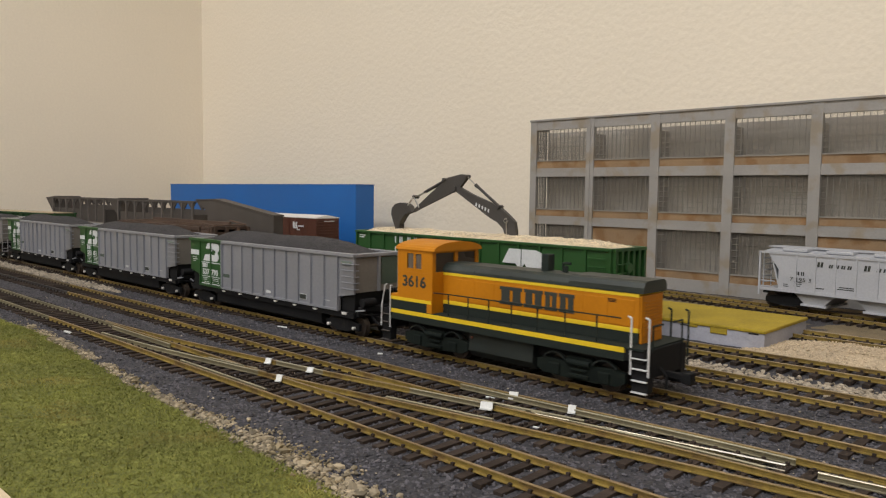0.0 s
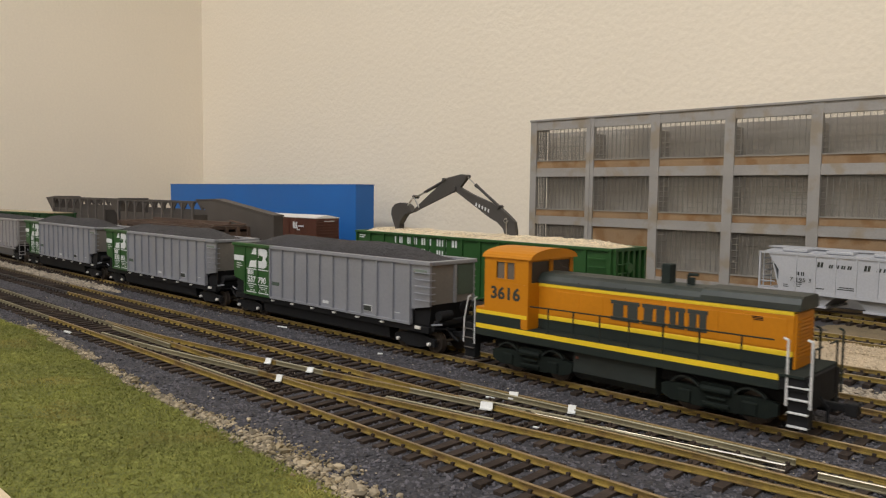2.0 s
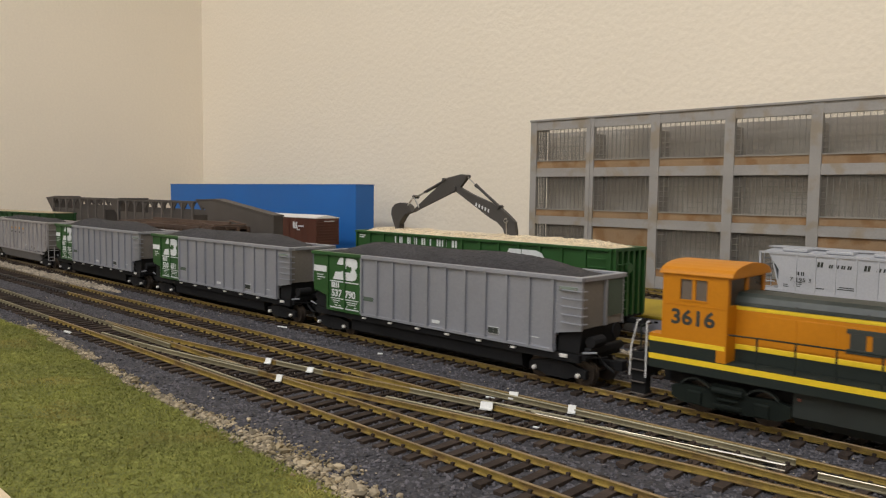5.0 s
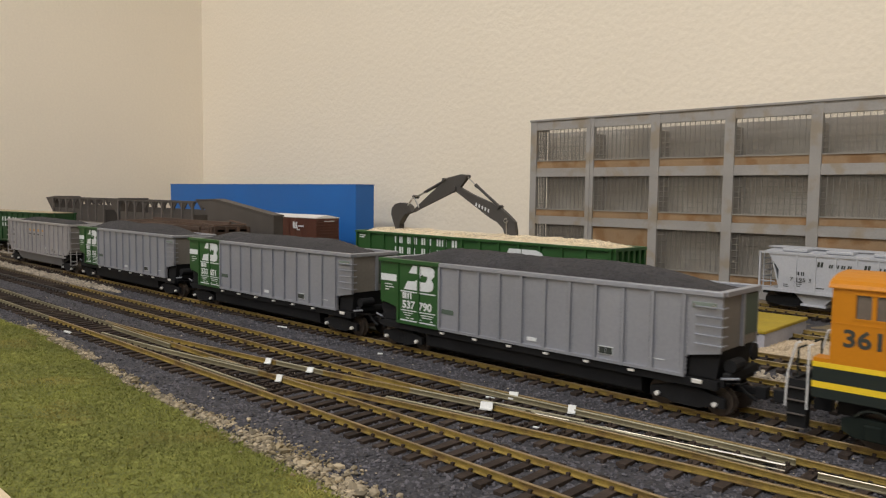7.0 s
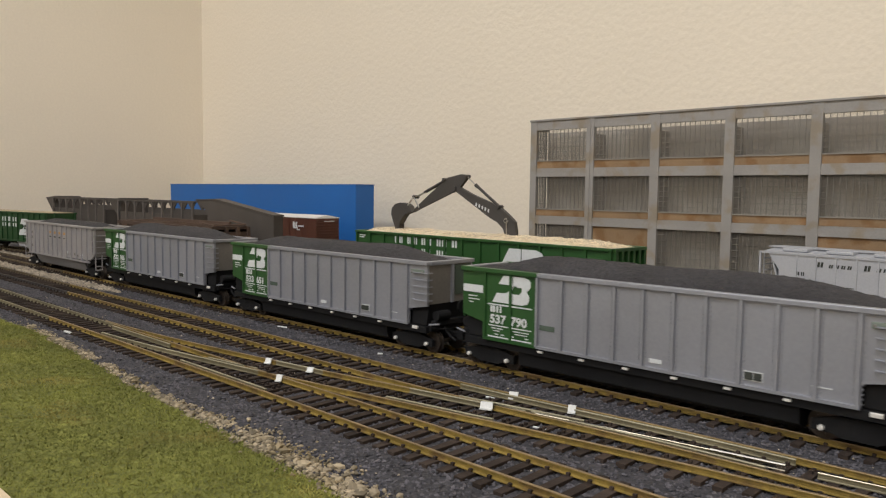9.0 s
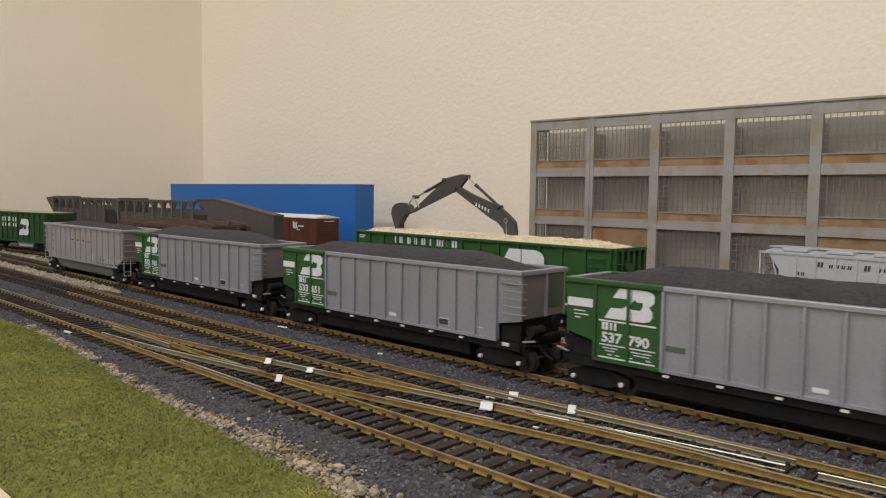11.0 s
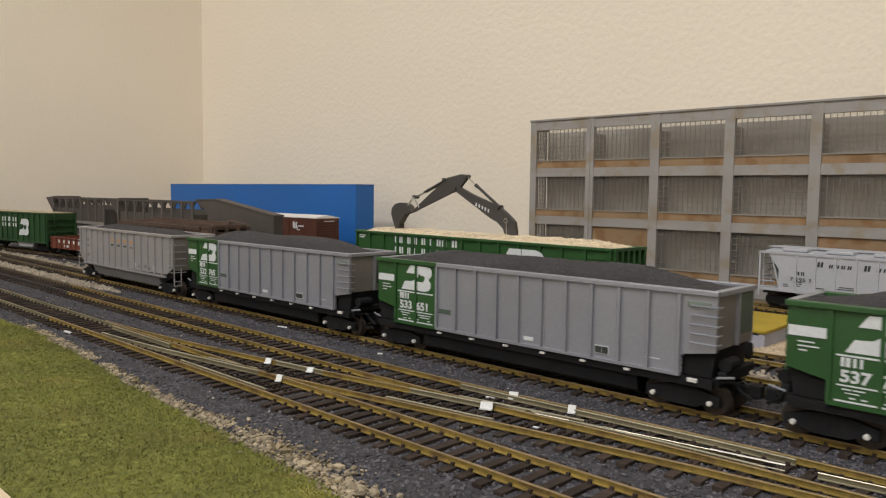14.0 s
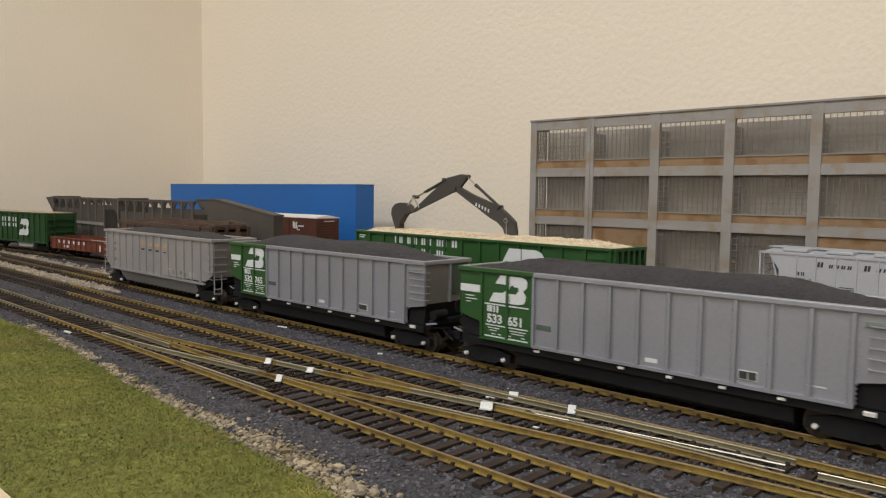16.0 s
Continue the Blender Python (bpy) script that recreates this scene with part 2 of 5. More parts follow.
slab("layout_board", [(WALL_X, 500, 52.4, WALL_Y, -22, -2)], DUSTY, "plywood board that carries the model railway")
slab("fascia", [(WALL_X, 500, 38, 52.4, -60, 5.6)], CREAM, "cream painted wooden edge board along the front of the layout")
grid_sheet("ground", WALL_X, 500, 52.4, WALL_Y, 7.0, lambda x, y: min(bed(x, y), 2.5) - 0.7, BALLAST, "dark grey ballast and dirt ground of the model yard")
grid_sheet("ballast_bed", -760, 60, 108, 325, 2.6, bed, BALLAST, "dark grey crushed ballast between the tracks", "stuff")


EDGE_X = (-1000, -463, -423, -325, -258, -205, -172, -145, -60, 80)
EDGE_Y = (128, 129, 131.5, 124.5, 119, 117, 115.5, 112, 106, 100)


def edge_of_grass(x):
    return float(np.interp(x, EDGE_X, EDGE_Y)) + 2.0 * noise.noise((x * 0.03, 0.0, 7.0)) + 1.6 * noise.noise((x * 0.09, 1.0, 7.0))


def turf(x, y):
    d = edge_of_grass(x) + 3 - y
    k = max(0.0, min(1.0, d / 14 + 0.3))
    return -1.0 + (5.0 * k ** 0.6) + 1.2 * noise.noise((x * 0.07, y * 0.07, 11)) * k + 0.6 * noise.noise((x * 0.3, y * 0.3, 12)) * k


grid_sheet("turf_ground", -1000, 80, 52, 142, 2.4, turf, SOIL, "green turf bank in front of the tracks", "stuff")


def heap(name, spots, material, label, flat=0.7, round_stone=False):
    """Loose stones or flakes in one mesh: rows of x, y, z, size."""
    rng = np.random.default_rng(len(spots) + 5)
    base = np.array([(1, 0, 0), (-1, 0, 0), (0, 1, 0), (0, -1, 0), (0, 0, 1), (0, 0, -1)], float)
    tri = np.array([(0, 2, 4), (2, 1, 4), (1, 3, 4), (3, 0, 4), (2, 0, 5), (1, 2, 5), (3, 1, 5), (0, 3, 5)])
    if round_stone:
        ball = bmesh.new()
        bmesh.ops.create_icosphere(ball, subdivisions=1, radius=1.0)
        ball.verts.ensure_lookup_table()
        base = np.array([tuple(v.co) for v in ball.verts])
        tri = np.array([[v.index for v in f.verts] for f in ball.faces])
        ball.free()
    n = len(base)
    k = len(spots)
    s = np.asarray(spots, float)
    v = base[None] * (0.75 + 0.5 * rng.random((k, n, 1))) + 0.14 * rng.standard_normal((k, n, 3))
    a = rng.random(k) * 6.283
    c, d = np.cos(a)[:, None], np.sin(a)[:, None]
    x, y, z = v[..., 0] * 1.15, v[..., 1] * 0.85, v[..., 2] * flat
    v = np.stack([c * x - d * y, d * x + c * y, z], -1) * s[:, None, 3:4] * 0.5 + s[:, None, :3]
    me = bpy.data.meshes.new(name)
    me.from_pydata((v.reshape(-1, 3) * MM).tolist(), [], (tri[None] + n * np.arange(k)[:, None, None]).reshape(-1, 3).tolist())
    return tagged(link(name, me, material), label, "gravel", kind="stuff")


R = random.Random(4)
stones = []
while len(stones) < 80000:
    u = R.random()
    x = 40 - 700 * u ** 1.35
    y = R.uniform(116, 320)
    stones.append((x, y, bed(x, y) + R.uniform(-0.3, 0.25), R.uniform(0.8, 1.7)))
heap("ballast_stones", stones, STONE, "loose dark grey ballast stones")
stones = []
while len(stones) < 6000:
    x = R.uniform(-460, -60)
    near = max(0.0, min(1.0, (x + 245) / 40))
    lump = noise.noise((x * 0.05, 2, 9)) + 0.6 * noise.noise((x * 0.17, 3, 9))
    if lump + R.uniform(-0.5, 0.5) + 0.5 * near < 0.22:
        continue
    y = edge_of_grass(x) + 2.0 + 3.0 * near + R.gauss(0.0, 1.7 + 1.5 * near) + 2.0 * noise.noise((x * 0.08, 5, 5))
    u = R.random()
    size = R.uniform(0.4, 1.3) if u < 0.9 else R.uniform(1.3, 2.4) if u < 0.985 else R.uniform(2.4, 3.8)
    stones.append((x, y, max(turf(x, y), bed(x, y)) + R.uniform(-0.3, 0.5) + size * 0.12, size))
heap("talus_rocks", stones, TALUS, "tan broken talus rocks along the edge of the grass", 0.8, True)
stones = []
for _ in range(4200):
    x = R.uniform(-1150, -545)
    mid, half = 226 + 4 * noise.noise((x * 0.02, 1, 2)), 7.5 * min(1.0, (-x - 540) / 60)
    y = R.gauss(mid, half * 0.55)
    stones.append((x, y, bed(x, y) + R.uniform(0, 0.7), R.uniform(1.0, 2.3)))
for _ in range(3600):
    x = R.uniform(-330, 120)
    mid = 315 + 3 * noise.noise((x * 0.03, 1, 2))
    y = R.gauss(mid, 5.0 + 2 * noise.noise((x * 0.05, 4, 4)))
    stones.append((x, y, 1.8 + R.uniform(0, 1.0), R.uniform(1.0, 2.6)))
for _ in range(2600):
    x = R.uniform(-1280, -560)
    y = R.gauss(268, 6)
    stones.append((x, y, 1.4 + R.uniform(0, 1.0), R.uniform(1.2, 3.2)))
heap("pale_rubble", stones, PALE, "cream coloured rubble strewn between the yard tracks", 0.75, True)
stones = []
for _ in range(1500):
    x, y = R.uniform(-560, -40), R.uniform(128, 320)
    stones.append((x, y, bed(x, y) + 0.5, R.uniform(0.6, 1.2)))
heap("pale_specks", stones[:260], PALE, "scattered pale stone chips on the ballast")

# grass fibres: short blades in one mesh
blades, faces = [], []
for _ in range(170000):
    x = -30 - 560 * R.random() ** 1.25
    y = edge_of_grass(x) - 0.5 - 78 * R.random() ** 1.2 + R.gauss(0, 1.6)
    if y < 52.8:
        continue
    z = turf(x, y)
    h, w, a = R.uniform(0.35, 1.0), R.uniform(0.10, 0.24), R.uniform(0, 6.283)
    tx, ty = R.gauss(0, 0.9), R.gauss(0, 0.9)
    k = len(blades)
    blades += [((x - w * math.cos(a)) * MM, (y - w * math.sin(a)) * MM, (z - 0.2) * MM), ((x + w * math.cos(a)) * MM, (y + w * math.sin(a)) * MM, (z - 0.2) * MM), ((x + tx) * MM, (y + ty) * MM, (z + h) * MM)]
    faces.append((k, k + 1, k + 2))
me = bpy.data.meshes.new("grass")
me.from_pydata(blades, [], faces)
tagged(link("grass", me, GRASS), "short olive green model grass on the bank", "grass", kind="stuff")

# ---- tracks ----
GAUGE = 16.5


def smooth_path(points, step=6.0):
    """Points x, y along a gentle line through the given ones."""
    xs = np.array([p[0] for p in points], float)
    ys = np.array([p[1] for p in points], float)
    n = max(2, int((xs[-1] - xs[0]) / step))
    x = np.linspace(xs[0], xs[-1], n + 1)
    y = np.interp(x, xs, ys)
    k = 9
    pad = np.concatenate([2 * y[0] - y[1:k + 1][::-1], y, 2 * y[-1] - y[-k - 1:-1][::-1]]) if n > 2 * k else y
    if n > 2 * k:
        for _ in range(2):
            pad = np.convolve(pad, np.ones(2 * 4 + 1) / 9, "same")
        y = pad[k:-k]
    return list(zip(x.tolist(), y.tolist()))


def shifted(path, off):
    out = []
    for i, (x, y) in enumerate(path):
        a, b = path[max(0, i - 1)], path[min(len(path) - 1, i + 1)]
        d = math.hypot(b[0] - a[0], b[1] - a[1])
        out.append((x - (b[1] - a[1]) / d * off, y + (b[0] - a[0]) / d * off))
    return out


WEB = [(-0.95, 3.05), (-0.95, 3.3), (-0.28, 3.5), (-0.28, 4.4), (-0.46, 4.52), (-0.46, 4.82)]
HEAD = [(-0.46, 4.82), (-0.38, 5.0), (0.38, 5.0), (0.46, 4.82)]


def sweep(path, prof):
    bm = bmesh.new()
    rings = []
    for i, (x, y) in enumerate(path):
        a, b = path[max(0, i - 1)], path[min(len(path) - 1, i + 1)]
        d = math.hypot(b[0] - a[0], b[1] - a[1])
        nx, ny = -(b[1] - a[1]) / d, (b[0] - a[0]) / d
        rings.append([bm.verts.new((x + nx * o, y + ny * o, z)) for o, z in prof])
    for r, q in zip(rings, rings[1:]):
        for j in range(len(prof)):
            jj = (j + 1) % len(prof)
            bm.faces.new((r[j], r[jj], q[jj], q[j]))
    bm.faces.new(rings[0])
    bm.faces.new(rings[-1][::-1])
    return bm


def rail(path, parent, side=None, top=None):
    slim = 0.55 if side in (SILVER, BRIGHT) else 1.0
    web = [(o * (slim if z < 3.4 else 1), z) for o, z in WEB]
    web = web + [(-o, z) for o, z in web[::-1]]
    side = RAILOLD if side is SILVER else side
    body = part("rail", sweep(path, web), side or RAIL, parent, "ochre painted rail")
    part("rail_head", sweep(path, HEAD), top or RAILTOP, body, "worn brown-grey running surface")
    return body


def tie_mesh(length):
    bm = box(bmesh.new(), -1.45, 1.45, -length / 2, length / 2, 1.4, 3.05, 0.12)
    for s in (-1, 1):
        for e in (-1.15, 1.15):
            box(bm, -0.5, 0.5, s * GAUGE / 2 + e - 0.45, s * GAUGE / 2 + e + 0.45, 3.0, 3.95)
    bmesh.ops.scale(bm, vec=(MM, MM, MM), verts=bm.verts)
    me = bpy.data.meshes.new("sleeper")
    bm.to_mesh(me)
    bm.free()
    me.materials.append(TIE)
    return me


TIES = {}


def tie(parent, x, y, length, rz=0.0):
    key = round(length)
    if key not in TIES:
        TIES[key] = tie_mesh(key)
    ob = new("sleeper", TIES[key])
    ob.parent = parent
    ob.matrix_local = pose(x * MM, y * MM, (R.uniform(-0.12, 0.12)) * MM, 0, 0, rz + R.gauss(0, 0.9))
    return ob


def track(label, points, x_ties, pitch=6.7, keep=lambda x: True, plain=((-1300, None), (-1300, None))):
    t = empty("railway_track", at(0, 0, 0), label, "railway track", kind="structure")
    path = smooth_path(points)
    for s, (until, bare) in zip((-1, 1), plain):
        line = shifted(path, s * GAUGE / 2)
        if bare:
            rail([p for p in line if p[0] <= until + 6], t, bare, bare)
        rail([p for p in line if p[0] > until], t)
    px = np.array([p[0] for p in path])
    py = np.array([p[1] for p in path])
    x = x_ties[0]
    while x < x_ties[1]:
        if keep(x):
            y = float(np.interp(x, px, py))
            rz = math.degrees(math.atan2(float(np.interp(x + 5, px, py)) - y, 5))
            tie(t, x, y, 29, rz)
        x += pitch
    return t


DIV = [(-470, 156.4), (-420, 157.0), (-375, 159.0), (-340, 161.8), (-308, 165.6), (-265, 171.0), (-231, 176.0), (-200, 181.0), (-160, 187.3), (-125, 193.0), (-90, 198.0), (-62, 201.2), (-20, 205.5), (30, 208.8), (80, 209.6)]
LINE_C = [(-1295, 202), (-560, 202), (-230, 201.0), (-195, 201.6), (-160, 203.5), (-125, 206.5), (-95, 208.8), (-60, 209.5), (420, 210)]
LINE_B2 = [(-1290, 361), (-700, 361), (-412, 355), (-196, 344.5), (-100, 346), (420, 348)]
LINE_B1 = [(-1295, 258), (-990, 291), (-870, 306), (-760, 315), (-600, 317), (-490, 314), (-390, 302), (-330, 294.5), (420, 293.5)]
track("foreground model track with ochre rails on brown sleepers", [(-1295, 156), (420, 156)], (-900, 120), keep=lambda x: not -400 < x < -228, plain=((-455, RAILOLD), (-405, RAILOLD)))
track("model track with ochre rails that bends away slightly", LINE_C, (-900, 120), keep=lambda x: not -232 < x < -30, plain=((-560, RAILBLACK), (-600, RAILBROWN)))
track("main model track with ochre rails under the coal train", [(-1295, 249.0), (420, 249.0)], (-1000, 120), plain=((-700, RAILBROWN), (-700, RAILBROWN)))
track("siding track with ochre rails behind the main line", LINE_B1, (-1150, 120), plain=((-600, RAILBROWN), (-600, RAILBROWN)))
track("yard track with ochre rails under the wood chip gondola", LINE_B2, (-470, 120))
track("yard track with ochre rails behind the loading dock", [(-1200, 428), (420, 423)], (-260, 120))
track("spur track with ochre rails beside the grey factory", [(-700, 585), (-260, 524), (-115, 500), (200, 462)], (-330, 60))

# the crossover between the two front tracks: long sleepers, closure rails, frogs, guard rails, switch points
xo = empty("crossover", at(0, 0, 0), "crossover with ochre rails between the two front tracks", "railway switch", kind="structure")
DP = smooth_path(DIV, 4.0)
near = [p for p in shifted(DP, -GAUGE / 2) if -388 < p[0]]
far = [p for p in shifted(DP, GAUGE / 2) if -420 < p[0]]
rail([p for p in near if p[0] < -258], xo, SILVER, SILVER)
rail([p for p in near if -262 < p[0] < 30], xo)
rail([p for p in far if p[0] < -270], xo)
rail([p for p in far if -274 < p[0] < -240], xo, SILVER, SILVER)
rail([p for p in far if -244 < p[0] < -198], xo)
rail([p for p in far if -202 < p[0] < -150], xo, SILVER, SILVER)
rail([p for p in far if -150 <= p[0] < -118], xo, SILVER, BRIGHT)
rail([p for p in far if -122 <= p[0] < -88], xo, SILVER, BRIGHT)
rail([p for p in far if -92 <= p[0] < -67], xo, BRIGHT, GLINT)
rail([p for p in far if -64 <= p[0] < 30], xo, SILVER, BRIGHT)
for off, a, b in ((-GAUGE / 2 + 2.4, -300, -262), (GAUGE / 2 + 2.6, -180, -130), (-GAUGE / 2 + 2.4, -200, -150)):
    rail([p for p in shifted(DP, off) if a < p[0] < b], xo, SILVER, SILVER)
for y, a, b in ((156 + GAUGE / 2 - 2.4, -400, -330), (156 - GAUGE / 2 + 2.3, -300, -232)):
    rail([(x, y) for x in range(a, b, 6)], xo, SILVER, SILVER)
PC = shifted(smooth_path(LINE_C, 4.0), -GAUGE / 2 + 2.4)
rail([p for p in PC if -150 < p[0] < -70], xo, SILVER, SILVER)
rail([p for p in shifted(smooth_path(LINE_C, 4.0), GAUGE / 2 - 2.3) if -190 < p[0] < -66], xo, SILVER, SILVER)
dx, dy = np.array([p[0] for p in DP]), np.array([p[1] for p in DP])
cx, cy = np.array([p[0] for p in smooth_path(LINE_C)]), np.array([p[1] for p in smooth_path(LINE_C)])
x = -399.0
while x < -29:
    d = float(np.interp(x, dx, dy))
    if x < -231:
        lo, hi = 141.5, max(170.5, d + 14.5)
    else:
        lo, hi = d - 14.5, float(np.interp(x, cx, cy)) + 14.5
    tie(xo, x, (lo + hi) / 2, hi - lo, 0)
    x += 6.7

# ---- rolling stock ----
TRACK_Y = 248.8
SPEED, START = 26.59, -284.55   # mm a second, and where the first wagon's front corner is at the start
WHEELS = []                     # wheelsets with their radius, keyed in motions()
TRAIN = []                      # vehicles and their place behind the front corner


def wheelset(parent, x, r=4.8, name="wheelset"):
    bm = bmesh.new()
    rod(bm, (0, -8.6, 0), (0, 8.6, 0), 1.0, 8)
    for s in (-1, 1):
        rod(bm, (0, s * 6.9, 0), (0, s * 9.2, 0), r, 24)
        rod(bm, (0, s * 6.5, 0), (0, s * 7.2, 0), r + 0.5, 24)
        for k in range(6):
            a = k * math.pi / 3
            box(bm, r * 0.62 * math.cos(a) - 0.5, r * 0.62 * math.cos(a) + 0.5, s * 9.2 - 0.25, s * 9.2 + 0.25, r * 0.62 * math.sin(a) - 0.5, r * 0.62 * math.sin(a) + 0.5)
    ob = part(name, bm, STEELD, parent, "dark wheelset with worn steel treads")
    ob.matrix_local = at(x, 0, r)
    return ob


STEELD = mat("dark_wheel_steel", (0.075, 0.06, 0.05), 0.45, 0.6, var=0.2, scale=100)


def bogie(parent, x, rolling, base=10.2, r=4.8):
    for s in (-1, 1):
        y0, y1 = (s * 10.6, s * 12.4) if s > 0 else (s * 12.4, s * 10.6)
        bm = prism(bmesh.new(), [(x - base - 3, 3.4), (x - base - 3, 6.6), (x - 5, 8.6), (x + 5, 8.6), (x + base + 3, 6.6), (x + base + 3, 3.4), (x + base - 3, 3.2), (x + 5, 2.2), (x - 5, 2.2), (x - base + 3, 3.2)], y0, y1)
        f = part("bogie_frame", bm, BLACK, parent, "black cast bogie side frame")
        for e in (-base, base):
            c = rod(bmesh.new(), (x + e, s * 12.3, 4.5), (x + e, s * 14.0, 4.5), 0.9, 14)
            bmesh.ops.bevel(c, geom=list(c.edges), offset=0.25, segments=2, affect="EDGES")
            part("axle_cap", c, AXCAP, f, "axle bearing cap whitened for its glint")
        for e in (-2.4, 0, 2.4):
            part("spring", rod(bmesh.new(), (x + e, s * 11.5, 3.0), (x + e, s * 11.5, 7.0), 1.0, 8), BLACK, f)
    part("bolster", boxes((x - 3, x + 3, -11, 11, 5.2, 8.4)), BLACK, parent)
    for e in (-base, base):
        ob = wheelset(parent, x + e, r)
        if rolling:
            WHEELS.append((ob, r))


def coupler(parent, x, s):
    part("coupler", boxes((min(x, x + s * 9), max(x, x + s * 9), -1.1, 1.1, 7.2, 9.6), (min(x + s * 7.5, x + s * 11.2), max(x + s * 7.5, x + s * 11.2), -2.2, 1.6, 6.4, 10.4), bevel=0.3), BLACK, parent, "black knuckle coupler")


def coal_mound(x0, x1, y0, y1, z, rise, seed, nx=110, ny=24):
    bm = bmesh.new()
    rows = []
    for j in range(ny + 1):
        v = j / ny
        row = []
        for i in range(nx + 1):
            u = i / nx
            ends = min(1.0, u / 0.22, (1 - u) / 0.22)
            ends = ends * ends * (3 - 2 * ends)
            cross = math.sin(math.pi * v) ** 0.7
            h = z + rise * cross * (0.22 + 0.78 * ends) * (1 + 0.16 * noise.noise((u * 5, seed, 1)))
            h += 0.35 * noise.noise((u * 60, v * 14, seed)) + 0.3 * noise.noise((u * 150, v * 32, seed))
            row.append(bm.verts.new((x0 + (x1 - x0) * u, y0 + (y1 - y0) * v, h)))
        rows.append(row)
    for a, b in zip(rows, rows[1:]):
        for i in range(nx):
            bm.faces.new((a[i], a[i + 1], b[i + 1], b[i]))
    return bm


def logo_shapes(parent, x, z, w, h, y, material):
    """The railway's emblem as plain slanted and rounded blocks."""
    def block(outline):
        part("emblem", prism(bmesh.new(), [(x + a * w, z + b * h) for a, b in outline], y - 0.12, y + 0.2), material, parent, "white painted emblem block")

    block([(0.16, 0.68), (0.30, 1.0), (0.54, 1.0), (0.54, 0.52), (0.44, 0.68)])
    block([(0.56, 1.0), (0.84, 1.0), (0.95, 0.95), (1.0, 0.85), (1.0, 0.66), (0.95, 0.56), (0.9, 0.5), (0.78, 0.5), (0.78, 0.62), (0.66, 0.62), (0.62, 0.70), (0.56, 0.60)])
    block([(0.0, 0.0), (0.12, 0.34), (0.36, 0.36), (0.47, 0.48), (0.54, 0.36), (0.54, 0.0)])
    block([(0.56, 0.0), (0.80, 0.0), (0.92, 0.06), (0.97, 0.18), (0.97, 0.34), (0.92, 0.45), (0.9, 0.5), (0.78, 0.5), (0.72, 0.36), (0.56, 0.36)])


def bars(parent, rows, y, material, name="lettering_bar", label=""):
    for x0, x1, z0, z1 in rows:
        part(name, boxes((x0, x1, y - 0.1, y + 0.2, z0, z1)), material, parent, label)


HW = 15.0        # half the width of a wagon body
HL = 83.0        # half its length


